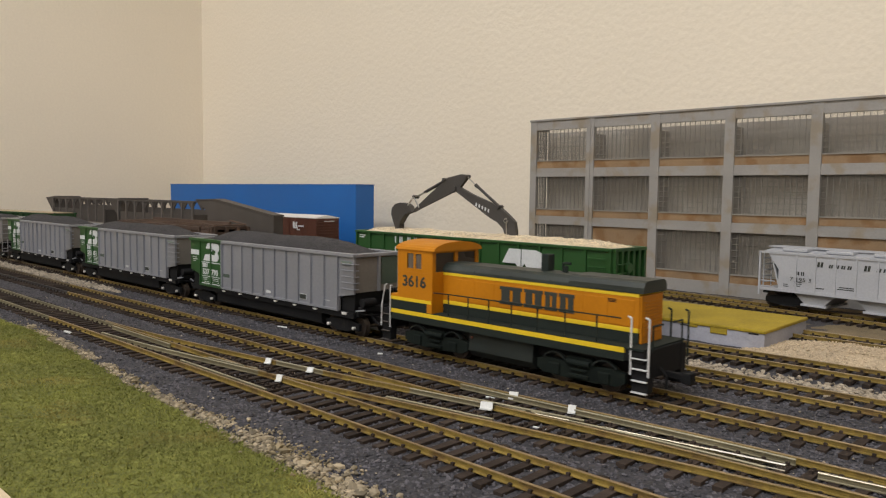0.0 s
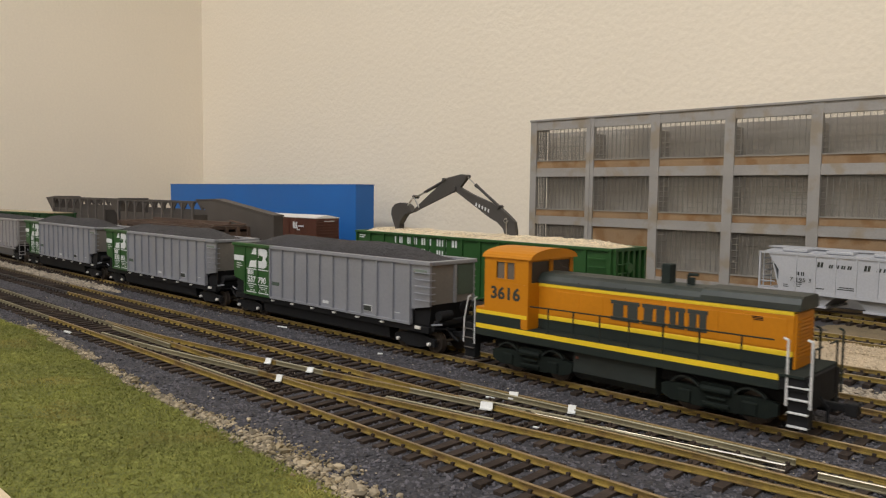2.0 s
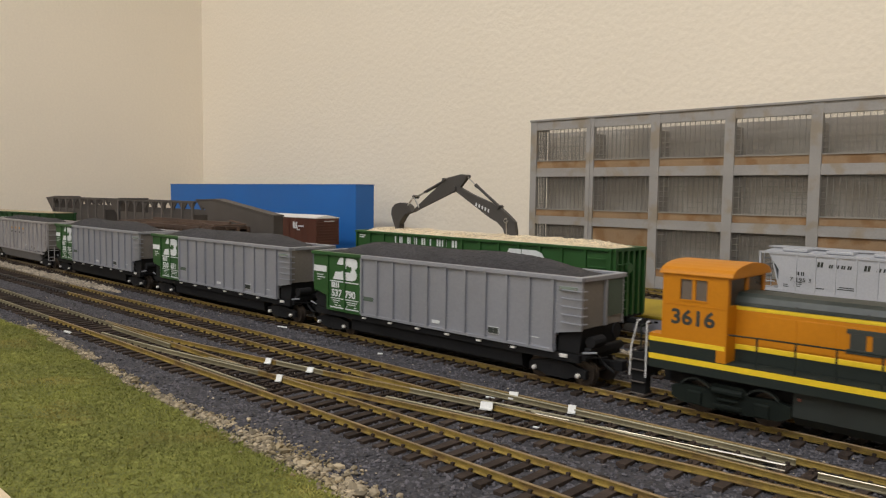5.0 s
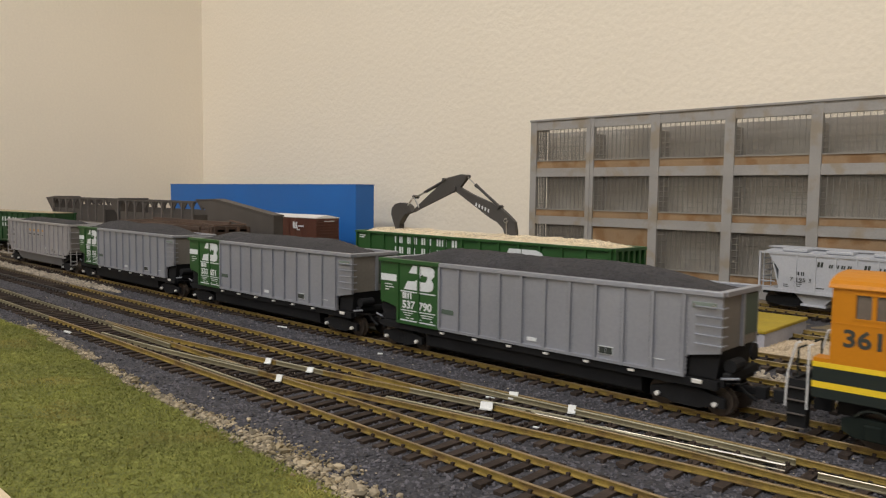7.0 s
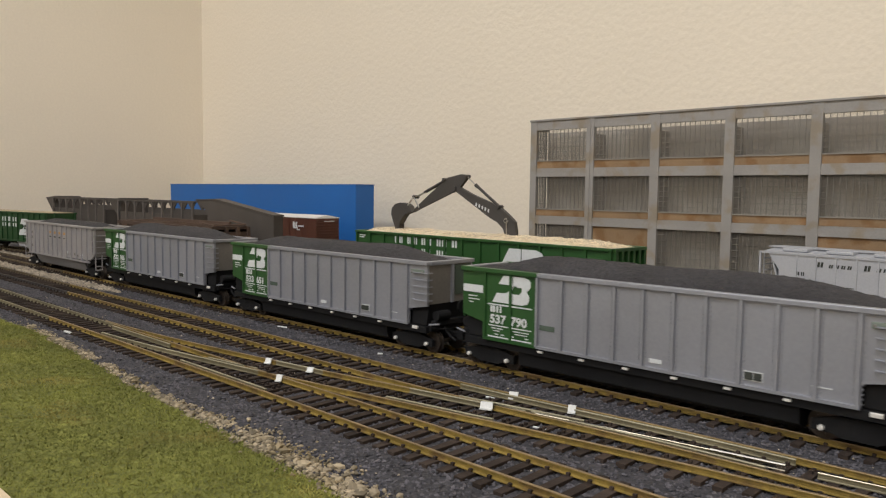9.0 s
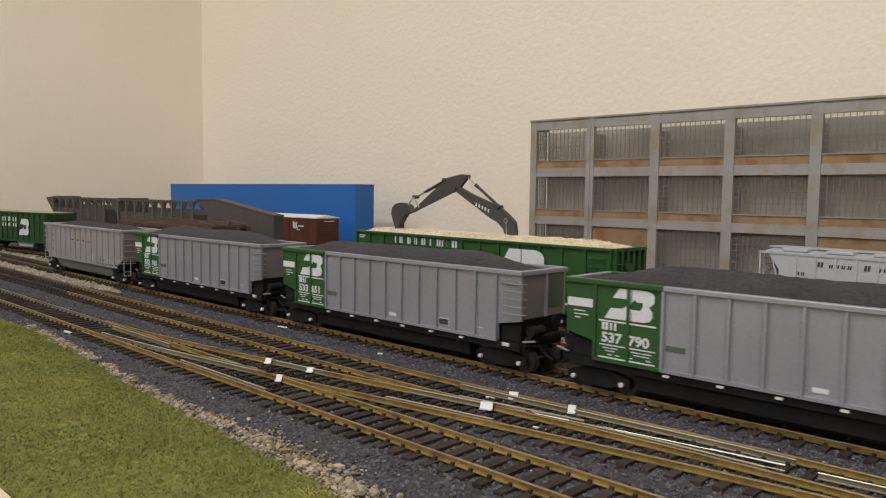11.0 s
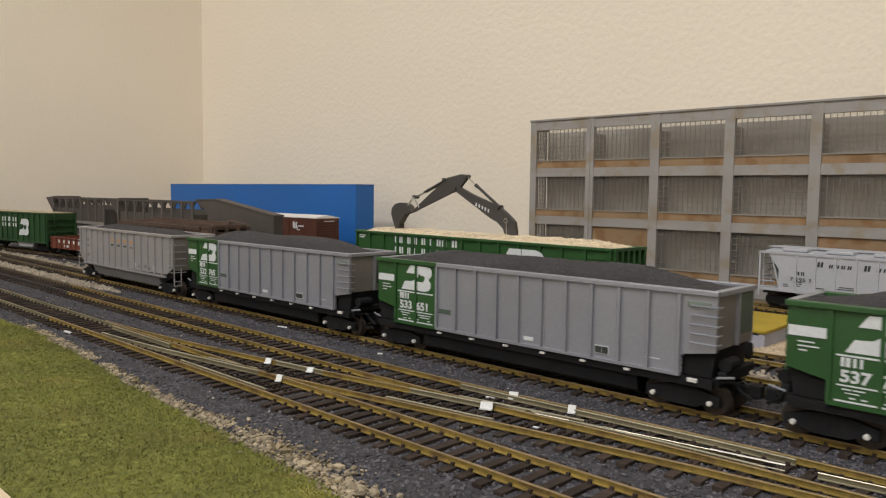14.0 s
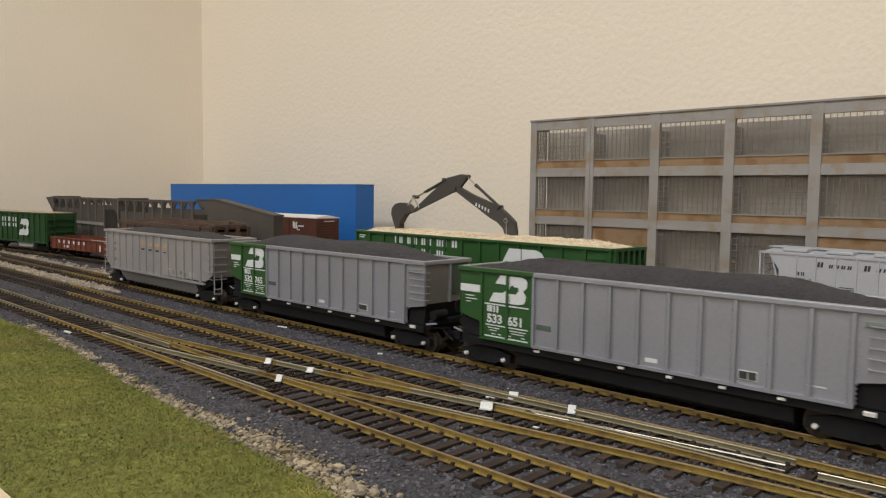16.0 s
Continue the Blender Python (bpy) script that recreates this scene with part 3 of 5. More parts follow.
def coal_gondola(number, seed):
    t = empty("coal_gondola", at(0, 0, 0), "grey and green coal gondola heaped with black coal", "railway wagon", "wagons of the coal train")
    for s in (-1, 1):
        y0, y1 = sorted((s * (HW - 1.2), s * HW))
        # the sheet is split where the paint changes, at x = -43.7
        grey = [(-43.7, 12.7), (-43.7, 41.0), (HL, 41.0), (HL, 22.0), (71.0, 20.0), (71.0, 12.7)]
        green = [(-HL, 22.0), (-HL, 41.0), (-43.7, 41.0), (-43.7, 12.7), (-71.0, 12.7), (-71.0, 19.4)]
        sh = part("side_sheet", prism(bmesh.new(), grey, y0, y1), CARGREY, t, "grey painted side sheet")
        gp = part("end_panel", prism(bmesh.new(), green, y0, y1), BNGREEN, t, "green painted side panel with white lettering")
        for k in range(11):
            x = 70.2 - 11.39 * k
            mtl = CARGREY
            bm = prism(bmesh.new(), [(x - 0.55, 13.0), (x - 0.55, 40.6), (x + 0.55, 40.6), (x + 0.55, 13.0)], *sorted((s * HW, s * (HW + 0.95))))
            part("side_rib", bm, mtl, sh)
            rv = bmesh.new()
            for q in range(19):
                z = 14.2 + q * 1.42
                for e in (-1.25, 1.25)[k == 10:]:
                    box(rv, x + e - 0.2, x + e + 0.2, *sorted((s * (HW - 0.05), s * (HW + 0.4))), z - 0.24, z + 0.24)
            part("rivets", rv, CARGREY, sh, kind="stuff")
        for x in (-57.0, -70.6):
            part("side_rib", boxes((x - 0.6, x + 0.6, *sorted((s * HW, s * (HW + 0.7))), 13.0, 40.6)), BNGREEN, gp)
        part("top_chord", boxes((-43.7, HL + 0.6, *sorted((s * (HW - 1.6), s * (HW + 1.1))), 40.4, 42.2), bevel=0.25), CARGREY, t)
        part("top_chord", boxes((-HL - 0.6, -43.7, *sorted((s * (HW - 1.6), s * (HW + 1.1))), 40.4, 42.2), bevel=0.25), BNGREEN, t, "green top chord")
        part("bottom_sill", boxes((-71, -43.7, *sorted((s * HW, s * (HW + 0.8))), 12.5, 13.6)), BNGREEN, t)
        part("bottom_sill", boxes((-43.7, 71, *sorted((s * HW, s * (HW + 0.8))), 12.5, 13.6)), CARGREY, t)
        part("black_sill", boxes((-82, 82, *sorted((s * (HW - 2.5), s * (HW - 0.4))), 9.6, 12.5)), BLACK, t, "black lower side sill")
        # wavy end posts with grab irons
        for k in range(5):
            z = 24.5 + 3.1 * k
            part("grab_iron", rods(0.3, [(HL - 8.5, s * (HW + 0.1), z), (HL - 8.5, s * (HW + 1.0), z), (HL - 0.6 if s > 0 else HL + 0.8, s * (HW + 1.0), z), (HL - 0.6 if s > 0 else HL + 0.8, s * (HW + 0.1 if s > 0 else HW - 2.5), z)]), CARGREY, sh)
        part("placard_holder", boxes((HL - 10.2, HL - 1.8, *sorted((s * HW, s * (HW + 0.5))), 36.4, 38.3), bevel=0.15), PLACARD, sh, "small faded green placard")
        for x in (HL - 9.2, HL - 2.8):
            part("bolt", rod(bmesh.new(), (x, s * HW, 37.3), (x, s * (HW + 0.9), 37.3), 0.45, 8), CARDARK, sh)
        y = s * (HW + 0.05)
        if s < 0:
            logo_shapes(gp, -66.6, 28.6, 19.4, 11.2, y - 0.1, DECAL)
            bars(gp, [(-69.0, -46.4, 27.3, 27.8), (-68.5, -46.4, 18.6, 19.0), (-68.8, -46.4, 13.9, 14.4), (-67.6, -66.7, 24.3, 27.0), (-66.3, -65.1, 24.3, 27.0), (-64.3, -63.5, 24.3, 27.0), (-62.6, -61.8, 24.3, 27.0)], y - 0.1, DECAL)
            bars(gp, [(-67, -64.6, 17.5, 17.85), (-64, -61, 17.5, 17.85), (-66, -62.4, 16.5, 16.8), (-55.6, -52, 17.4, 17.75), (-51.4, -47.6, 17.4, 17.75), (-54.6, -48.4, 16.4, 16.7), (-65, -63.4, 15.1, 15.5), (-61.8, -60.2, 15.1, 15.5), (-56, -55, 15.1, 15.5), (-49.6, -48, 15.1, 15.5)], y - 0.1, DECAL)
            bars(gp, [(-82.6, -71.8, 31.6, 34.7)], y - 0.1, DECAL)
            bars(gp, [(-79.8, -75.0, 29.8, 30.2), (-79.6, -73.6, 28.5, 28.9), (-79.4, -77, 27.2, 27.6)], y - 0.1, DECAL)
            words("road_number", number[0], 4.9, at(-63.6, y - 0.12, 19.9), DECAL, gp, squeeze=1.12, bold=0.16)
            words("road_number", number[1], 4.9, at(-52.8, y - 0.12, 19.9), DECAL, gp, squeeze=1.12, bold=0.16)
            part("small_panel", boxes((-42.6, -35.5, y - 0.15, y + 0.1, 20.0, 22.0)), BNGREEN2, sh, "small faded green stencil panel")
            part("stencil", boxes((37.5, 43.5, y - 0.15, y + 0.1, 15.2, 18.2)), DECAL, sh, "framed data stencil")
            bars(sh, [(37.8, 40.4, 15.5, 17.9), (40.7, 43.2, 15.5, 17.9)], y - 0.3, DARKDECAL)
            bars(sh, [(4.8, 9.4, 15.2, 16.6)], y - 0.1, DECAL)
            bars(sh, [(57.5, 63.5, 16.8, 17.1)], y - 0.1, DECAL)
        for x in (-42, -23, -4.5, 14, 32.5, 51):
            part("jacking_pad", boxes((x - 1.15, x + 1.15, *sorted((s * (HW - 0.5), s * (HW + 0.6))), 10.9, 11.7), bevel=0.12), CAP, t, "bright jacking pad")
        part("step", boxes((73.5, 77.0, *sorted((s * (HW - 2), s * (HW + 0.3))), 11.0, 12.4), bevel=0.2), CAP, t, "bright end sill casting")
    for s in (-1, 1):
        x0, x1 = sorted((s * (HL - 1.2), s * (HL - 0.2)))
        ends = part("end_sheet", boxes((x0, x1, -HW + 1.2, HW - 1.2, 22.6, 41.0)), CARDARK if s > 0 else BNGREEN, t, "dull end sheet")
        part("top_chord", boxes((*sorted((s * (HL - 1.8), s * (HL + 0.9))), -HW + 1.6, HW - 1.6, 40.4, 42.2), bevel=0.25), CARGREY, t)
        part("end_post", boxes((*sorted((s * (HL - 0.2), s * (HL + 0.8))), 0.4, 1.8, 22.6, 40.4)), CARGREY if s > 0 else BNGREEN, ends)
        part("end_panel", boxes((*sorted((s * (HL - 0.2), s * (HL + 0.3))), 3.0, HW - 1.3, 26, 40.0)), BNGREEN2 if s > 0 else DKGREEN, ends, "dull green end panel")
        for z in (20.5, 25.3, 30.1, 34.9) if s < 0 else ():
            part("end_rib", boxes((*sorted((s * (HL - 0.3), s * (HL + 0.5))), -HW + 1, HW - 1, z, z + 0.9)), CARDARK if s > 0 else BNGREEN, ends)
        part("end_platform", boxes((*sorted((s * 71.5, s * (HL + 0.5))), -HW + 2.4, HW - 2.4, 10.5, 13.0)), BLACK, t)
        part("brake_gear", boxes((*sorted((s * 73, s * 81)), -10, -3, 13, 18.5), (*sorted((s * 74, s * 80)), 3, 9, 13, 17.5), bevel=0.6), BLACK, t)
        part("brake_cylinder", rods(2.2, [(s * 84.5, -11, 17.5), (s * 84.5, -3, 17.5)], seg=12), BLACK, t)
        part("brake_wheel", rods(3.0, [(s * 85.6, 5, 20.5), (s * 86.3, 5, 20.5)], seg=16), BLACK, t)
        part("air_tank", boxes((*sorted((s * 82.4, s * 85.4)), -12, 12, 12.6, 15.4), bevel=0.6), BLACK, t)
        part("air_hose", rods(0.6, [(s * 84, -5, 12), (s * 88, -5.5, 8.5), (s * 91.5, -5, 6.4)]), BLACK, t)
        part("cut_lever", rods(0.35, [(s * 85, -14, 12.5), (s * 87, -8, 11.5), (s * 87, -2, 11)]), BLACK, t)
        part("slope_brace", prism(bmesh.new(), [(s * 71.5, 13.0), (s * 71.5, 20.0), (s * 82.5, 23.4), (s * 81, 13.0)], -13.2, 13.2), BLACK, t)
        part("uncoupling_bar", rods(0.42, [(s * 83.0, -13.6, 13.6), (s * 88.5, -12.6, 14.4)]), CARGREY, t, "grey uncoupling bar")
        coupler(t, s * 82, s)
    part("tub", prism_x(bmesh.new(), [(-13.6, 12.6), (-12.6, 4.0), (-9.0, 2.0), (9.0, 2.0), (12.6, 4.0), (13.6, 12.6)], -54, 54), BLACK, t, "black underslung tub")
    part("centre_sill", boxes((-82, 82, -3.0, 3.0, 7.0, 12.6)), BLACK, t)
    part("coal_load", coal_mound(-HL + 1.4, HL - 1.4, -HW + 1.3, HW - 1.3, 40.3, 7.0, seed), COAL, t, "heaped black crushed coal", smooth=True)
    for x in (-70.5, 70.5):
        bogie(t, x, True)
    return t


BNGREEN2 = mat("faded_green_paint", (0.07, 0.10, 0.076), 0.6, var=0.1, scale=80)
PLACARD = mat("pale_green_placard", (0.17, 0.205, 0.175), 0.6, var=0.1, scale=80)


def silver_gondola(seed):
    t = empty("coal_gondola", at(0, 0, 0), "plain pale silver ribbed coal gondola with coal load", "railway wagon", "wagons of the coal train")
    hl = 82.0
    for s in (-1, 1):
        y0, y1 = sorted((s * (HW - 1.2), s * HW))
        sh = part("side_sheet", prism(bmesh.new(), [(-hl, 20.0), (-hl, 41.0), (hl, 41.0), (hl, 20.0), (72, 15.0), (-72, 13.0)], y0, y1), CARSILV, t, "pale silver side sheet")
        for k in range(15):
            x = -78 + 156 / 14 * k
            part("side_rib", boxes((x - 0.8, x + 0.8, *sorted((s * HW, s * (HW + 1.0))), 13.6 if abs(x) < 72 else 20.5, 40.6)), CARSILV, sh)
        part("top_chord", boxes((-hl - 0.6, hl + 0.6, *sorted((s * (HW - 1.6), s * (HW + 1.2))), 40.4, 42.2), bevel=0.25), CARSILV, t)
        part("bottom_sill", boxes((-72, 72, *sorted((s * (HW - 0.4), s * (HW + 0.9))), 12.6, 14.0)), CARSILV, t)
        if s < 0:
            y = -HW - 0.1
            for x, z in ((-64, 32), (-58, 32), (-64, 27.5), (-58, 27.5), (-64, 20), (-58, 20), (24, 17.5), (30, 17.5), (40, 18), (46, 17)):
                part("lettering_bar", boxes((x - 1.3, x + 1.3, y, y + 0.2, z - 1.1, z + 1.1)), CARDARK, sh)
            for k in range(4):
                part("lettering_bar", boxes((-19 + k * 11.15, -13.6 + k * 11.15, y, y + 0.2, 33.0, 35.0)), OCHRE, sh, "faded orange lettering bar")
                part("lettering_bar", boxes((-19 + k * 11.15, -13.6 + k * 11.15, y, y + 0.2, 29.6, 30.8 if k < 3 else 30.2)), DARKDECAL, sh)
            for x in (20.0, 52.0):
                part("stencil", boxes((x, x + 5, y, y + 0.2, 16.5, 19.5)), DECAL, sh)
    for s in (-1, 1):
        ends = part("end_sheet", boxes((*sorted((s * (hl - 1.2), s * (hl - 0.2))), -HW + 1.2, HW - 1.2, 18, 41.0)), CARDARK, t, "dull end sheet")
        part("top_chord", boxes((*sorted((s * (hl - 1.8), s * (hl + 0.9))), -HW + 1.6, HW - 1.6, 40.4, 42.2), bevel=0.25), CARSILV, t)
        for k in range(5):
            z = 17 + 4.6 * k
            part("ladder_rung", rods(0.3, [(s * (hl + 1.0), -HW, z), (s * (hl + 1.0), -HW + 9, z)]), CARSILV, ends)
            part("ladder_rung", rods(0.3, [(s * (hl - 8), -HW - 0.9, z), (s * (hl + 1.0), -HW - 0.9, z)]), CARSILV, ends)
        part("end_rail", rods(0.4, [(s * (hl + 1.6), -HW, 8), (s * (hl + 1.6), -HW, 20)], [(s * (hl + 1.6), -HW + 5, 8), (s * (hl + 1.6), -HW + 5, 20)], [(s * (hl + 1.6), -HW, 8), (s * (hl + 1.6), -HW + 5, 8)], [(s * (hl + 1.6), -HW, 11), (s * (hl + 1.6), -HW + 5, 11)]), CARSILV, t, "silver end ladder")
        part("slope_sheet", prism(bmesh.new(), [(s * 62, 8), (s * 62, 14.5), (s * 80, 20.4), (s * 80, 14)], -13, 13), BLACK, t)
        coupler(t, s * 82, s)
    part("tub", prism_x(bmesh.new(), [(-14.5, 13.0), (-11, 4.8), (11, 4.8), (14.5, 13.0)], -58, 58), TUBGREY, t, "grey underslung tub")
    part("centre_sill", boxes((-82, 82, -3.0, 3.0, 7.0, 12.6)), BLACK, t)
    part("coal_load", coal_mound(-hl + 1.4, hl - 1.4, -HW + 1.3, HW - 1.3, 39.8, 5.0, seed), COAL, t, "heaped black crushed coal", smooth=True)
    for x in (-69, 69):
        bogie(t, x, True)
    return t


OCHRE = mat("faded_orange_lettering", (0.50, 0.30, 0.12), 0.6, var=0.1, scale=100)
TUBGREY = mat("grey_tub_paint", (0.17, 0.165, 0.17), 0.55, var=0.15, scale=60)


def switcher():
    """The orange, green and yellow locomotive, centred on its own frame."""
    t = empty("switcher_locomotive", at(0, 0, 0), "orange and dark green switcher locomotive with yellow stripes and black lettering", "locomotive")
    W, H = 15.5, 8.1
    # frame and walkway
    part("frame", boxes((-66, 65.6, -W + 0.4, W - 0.4, 14.2, 18.4), bevel=0.3), BLACK, t, "black frame")
    for s in (-1, 1):
        part("sill_stripe", boxes((-65.5, 57.8, *sorted((s * (W - 0.4), s * (W + 0.06))), 17.0, 18.9)), YELLOW, t, "yellow sill stripe")
        part("sill", boxes((-65.5, 58, *sorted((s * (W - 0.4), s * (W - 0.1))), 14.0, 17.0)), DKGREEN, t)
    part("walkway", boxes((-66, 65.6, -W, W, 18.4, 19.2)), DKGREEN, t, "dark green walkway")
    # hood, in coloured bands
    hx0, hx1 = -39.5, 59.2
    for name, z0, z1, m, grow, lab in (("hood_base", 19.2, 23.2, DKGREEN, 0.25, "dark green hood base"), ("hood_stripe", 23.2, 24.9, YELLOW, 0.3, "yellow hood stripe"), ("hood_side", 24.9, 36.2, ORANGE, 0.2, "orange hood side"), ("hood_upper_stripe", 36.2, 37.5, YELLOW, 0.25, "yellow upper stripe")):
        part(name, boxes((hx0, hx1 if name != "hood_side" else hx1 + 0.2, -H - grow, H + grow, z0, z1), bevel=0.15), m, t, lab)
    part("hood_nose", boxes((hx1 + 0.1, hx1 + 1.0, -H + 0.3, H - 0.3, 19.2, 37.0), bevel=0.3), ORANGE, t, "orange hood front")
    part("radiator_grille", boxes(*[(hx1 + 1.0, hx1 + 1.4, -6.4, 6.4, 22 + k * 1.2, 22.7 + k * 1.2) for k in range(11)]), ORANGE, t, "slatted orange radiator grille")
    roof = [(-H - 0.4, 37.6), (-H - 0.3, 38.8), (-H + 0.9, 40.6), (-5.6, 41.6), (0, 41.9), (5.6, 41.6), (H - 0.9, 40.6), (H + 0.3, 38.8), (H + 0.4, 37.6)]
    rf = part("hood_roof", prism_x(bmesh.new(), roof, hx0, hx1 + 1.6), ROOFGREEN, t, "dark green rounded hood roof")
    part("roof_panel", prism_x(bmesh.new(), [(-H - 0.6, 37.9), (-H - 0.5, 39.8), (-H + 0.5, 41.6), (-5.8, 42.2), (5.8, 42.2), (H - 0.5, 41.6), (H + 0.5, 39.8), (H + 0.6, 37.9)], 29, 61.2), ROOFGREEN, rf)
    part("roof_seam", boxes(*[(x, x + 0.4, -H - 0.3, H + 0.3, 38.6, 39.2) for x in (-20, 0, 20, 40)]), BLACK, rf)
    part("exhaust_pipe", boxes((11, 14.6, -2.3, 2.3, 41.5, 48.6), bevel=0.4), DKGREEN, t, "dark square exhaust pipe")
    part("bell", rods(0.9, [(22.5, -1, 41.5), (22.5, -1, 44.4)]), DKGREEN, t)
    part("horn", rods(0.55, [(20.5, 0, 41.5), (20.5, 0, 45.4), (24.0, 0, 45.4)]), DKGREEN, t, "dark green air horn")
    part("louvre", boxes(*[(46.4 + 0.2 * k, 50.0, -H - 0.5, -H, 34.6 - 0.5 * k, 34.85 - 0.5 * k) for k in range(3)]), BLACK, t)
    for x in (-30, -19, -8, 3, 14, 25, 36, 47):
        part("hood_door", boxes((x, x + 10.4, -H - 0.36, -H, 25.4, 35.0), bevel=0.12), ORANGE, t)
    # the railway's name as plain dark blocks
    for x0, x1 in ((-5.4, 6.6), (7.4, 17.0), (17.6, 24.0), (24.6, 32.0)):
        w = x1 - x0
        for a, b, z0, z1 in ((0.0, 1.0, 27.0, 28.4), (0.0, 1.0, 33.0, 34.4), (0.08, 0.46, 28.4, 33.0), (0.58, 0.94, 28.4, 33.0)):
            part("name_block", boxes((x0 + w * a, x0 + w * b - 0.2, -H - 0.62, -H - 0.3, z0, z1), bevel=0.1), DARKDECAL, t, "dark plain block in place of lettering")
    # cab
    c0, c1 = -61.0, -38.5
    for s in (-1, 1):
        y0, y1 = sorted((s * (W - 1.0), s * W))
        w0, w1, wz0, wz1 = -54.6, -45.4, 38.6, 45.4
        cs = part("cab_side", boxes((c0, w0, y0, y1, 24.6, 47.2), (w1, c1, y0, y1, 24.6, 47.2), (w0, w1, y0, y1, 24.6, wz0), (w0, w1, y0, y1, wz1, 47.2)), ORANGE, t, "orange cab side")
        part("cab_stripe", boxes((c0 - 4.5, c1 - 0.4, *sorted((s * (W - 0.9), s * (W + 0.15))), 23.2, 24.7)), YELLOW, t, "yellow cab stripe")
        part("cab_base", boxes((c0 - 4.5, c1 - 0.4, *sorted((s * (W - 0.9), s * W)), 19.2, 23.2)), DKGREEN, t, "dark green cab base")
        part("cab_ledge", boxes((c0 - 4.5, c0, *sorted((s * (W - 6), s * W)), 24.7, 25.9)), ORANGE, t)
        part("cab_post", boxes((c1 - 3.2, c1, *sorted((s * (W - 0.9), s * (W + 0.1))), 19.2, 24.8)), ORANGE, t)
        wn = part("cab_window", boxes((w0, w1, *sorted((s * (W - 0.7), s * (W - 0.5))), wz0, wz1)), GLASS, t, "cab window with the greyish view through it painted in")
        part("window_frame", boxes((w0 - 0.4, w1 + 0.4, y0 - 0.15, y1 + 0.15, wz0 - 0.5, wz0), (w0 - 0.4, w1 + 0.4, y0 - 0.15, y1 + 0.15, wz1, wz1 + 0.5), (w0 - 0.4, w0, y0 - 0.15, y1 + 0.15, wz0, wz1), (w1, w1 + 0.4, y0 - 0.15, y1 + 0.15, wz0, wz1), (-50.6, -49.4, y0, y1, wz0, wz1)), ORANGE, wn)
        if s < 0:
            words("road_number", "3616", 6.9, at(-50.1, -W - 0.05, 30.3), DARKDECAL, cs, "black road number", 1.12, 0.2)
            part("cab_seam", boxes((c0, c1, -W - 0.12, -W, 36.6, 36.9)), ORANGE, cs)
    part("cab_rear", boxes((c0, c0 + 1, -W + 1, W - 1, 19.2, 47.2)), ORANGE, t, "orange cab back wall")
    part("cab_front", boxes((c1 - 1, c1, -W + 1, W - 1, 19.2, 37.6), (c1 - 1, c1, -W + 1, -W + 2.2, 37.6, 47.4), (c1 - 1, c1, W - 2.2, W - 1, 37.6, 47.4), (c1 - 1, c1, -1.2, 1.2, 37.6, 49)), ORANGE, t, "orange cab front wall")
    for a, b in ((-W + 2.2, -1.2), (1.2, W - 2.2)):
        part("cab_window", boxes((c1 - 0.7, c1 - 0.5, a, b, 37.6, 46.6)), GLASSDARK, t, "front cab window with the dark cab interior painted in")
    arch = [(-W - 0.6, 46.9)] + [(-(W + 0.6) * math.cos(a), 47.2 + 3.9 * math.sin(a)) for a in [math.pi * k / 12 for k in range(13)]] + [(W + 0.6, 46.9)]
    part("cab_roof", prism_x(bmesh.new(), arch, c0 - 1.0, c1 + 1.6), ORANGE, t, "orange arched cab roof", smooth=False)
    part("cab_gable", prism_x(bmesh.new(), [(y * 0.96, z - 0.9) for y, z in arch], c1 - 1.0, c1 - 0.2), ORANGE, t)
    # railings, posts, steps
    for s in (-1, 1):
        y = s * (W - 0.6)
        part("handrail", rods(0.27, [(-38, y, 28.6), (-28, y, 28.8), (56, y, 29.2)]), DKGREEN, t, "thin dark handrail")
        for x in (-29, -17.5, -6, 6, 19, 32, 46):
            part("rail_post", rods(0.32, [(x, y, 18.8), (x, y, 29.0)]), DKGREEN, t)
        for x0, top in ((60.2, 30.2), (67.2, 30.4), (-66.8, 29.5)):
            part("grab_post", rods(0.38 if x0 > 0 else 0.28, [(x0 - 1.4 if x0 > 0 else x0 + 1.2, y, top), (x0, y, top - 0.5), (x0, y, 9.5)]), PAINTW if s < 0 else DKGREEN, t, "white painted step handrail" if s < 0 else "dark step handrail")
        part("grab_post", rods(0.3, [(-69.2, y, 29.8), (-70.4, y, 29.2), (-72.6, y, 20), (-73.0, y, 9.5)]), PAINTW, t, "bent white step handrail")
        for e in (-1, 1):
            x0, x1 = (60.6, 66.8) if e > 0 else (-72.6, -67.0)
            part("step_well", boxes((x0, x1, *sorted((s * (W - 5), s * (W - 1.2))), 3.4, 18.0)), BLACK, t)
            for z in (3.2, 7.4, 11.6, 15.4):
                part("step_tread", boxes((x0 + 0.2, x1 - 0.2, *sorted((s * (W - 2), s * W)), z, z + (0.4 if e > 0 else 0.25))), PAINTW if e > 0 else HOPPER, t, "white edged step" if e > 0 else "grey step")
    for e in (-1, 1):
        x = 65.6 if e > 0 else -70
        part("end_beam", boxes((min(x, x + e * 1.0), max(x, x + e * 1.0), -W + 2, W - 3, 8.5, 18.6)), BLACK, t, "black end beam")
        part("end_railing", rods(0.35, [(x + e, -11, 18), (x + e, -11, 27), (x + e, -4, 27)], [(x + e, 11, 18), (x + e, 11, 27), (x + e, 4, 27)]), DKGREEN, t)
        part("brake_hose", rods(0.5, [(x + e * 1.5, -6, 12), (x + e * 4, -6, 9), (x + e * 4, -6, 4.5)]), BLACK, t)
        coupler(t, x, e)
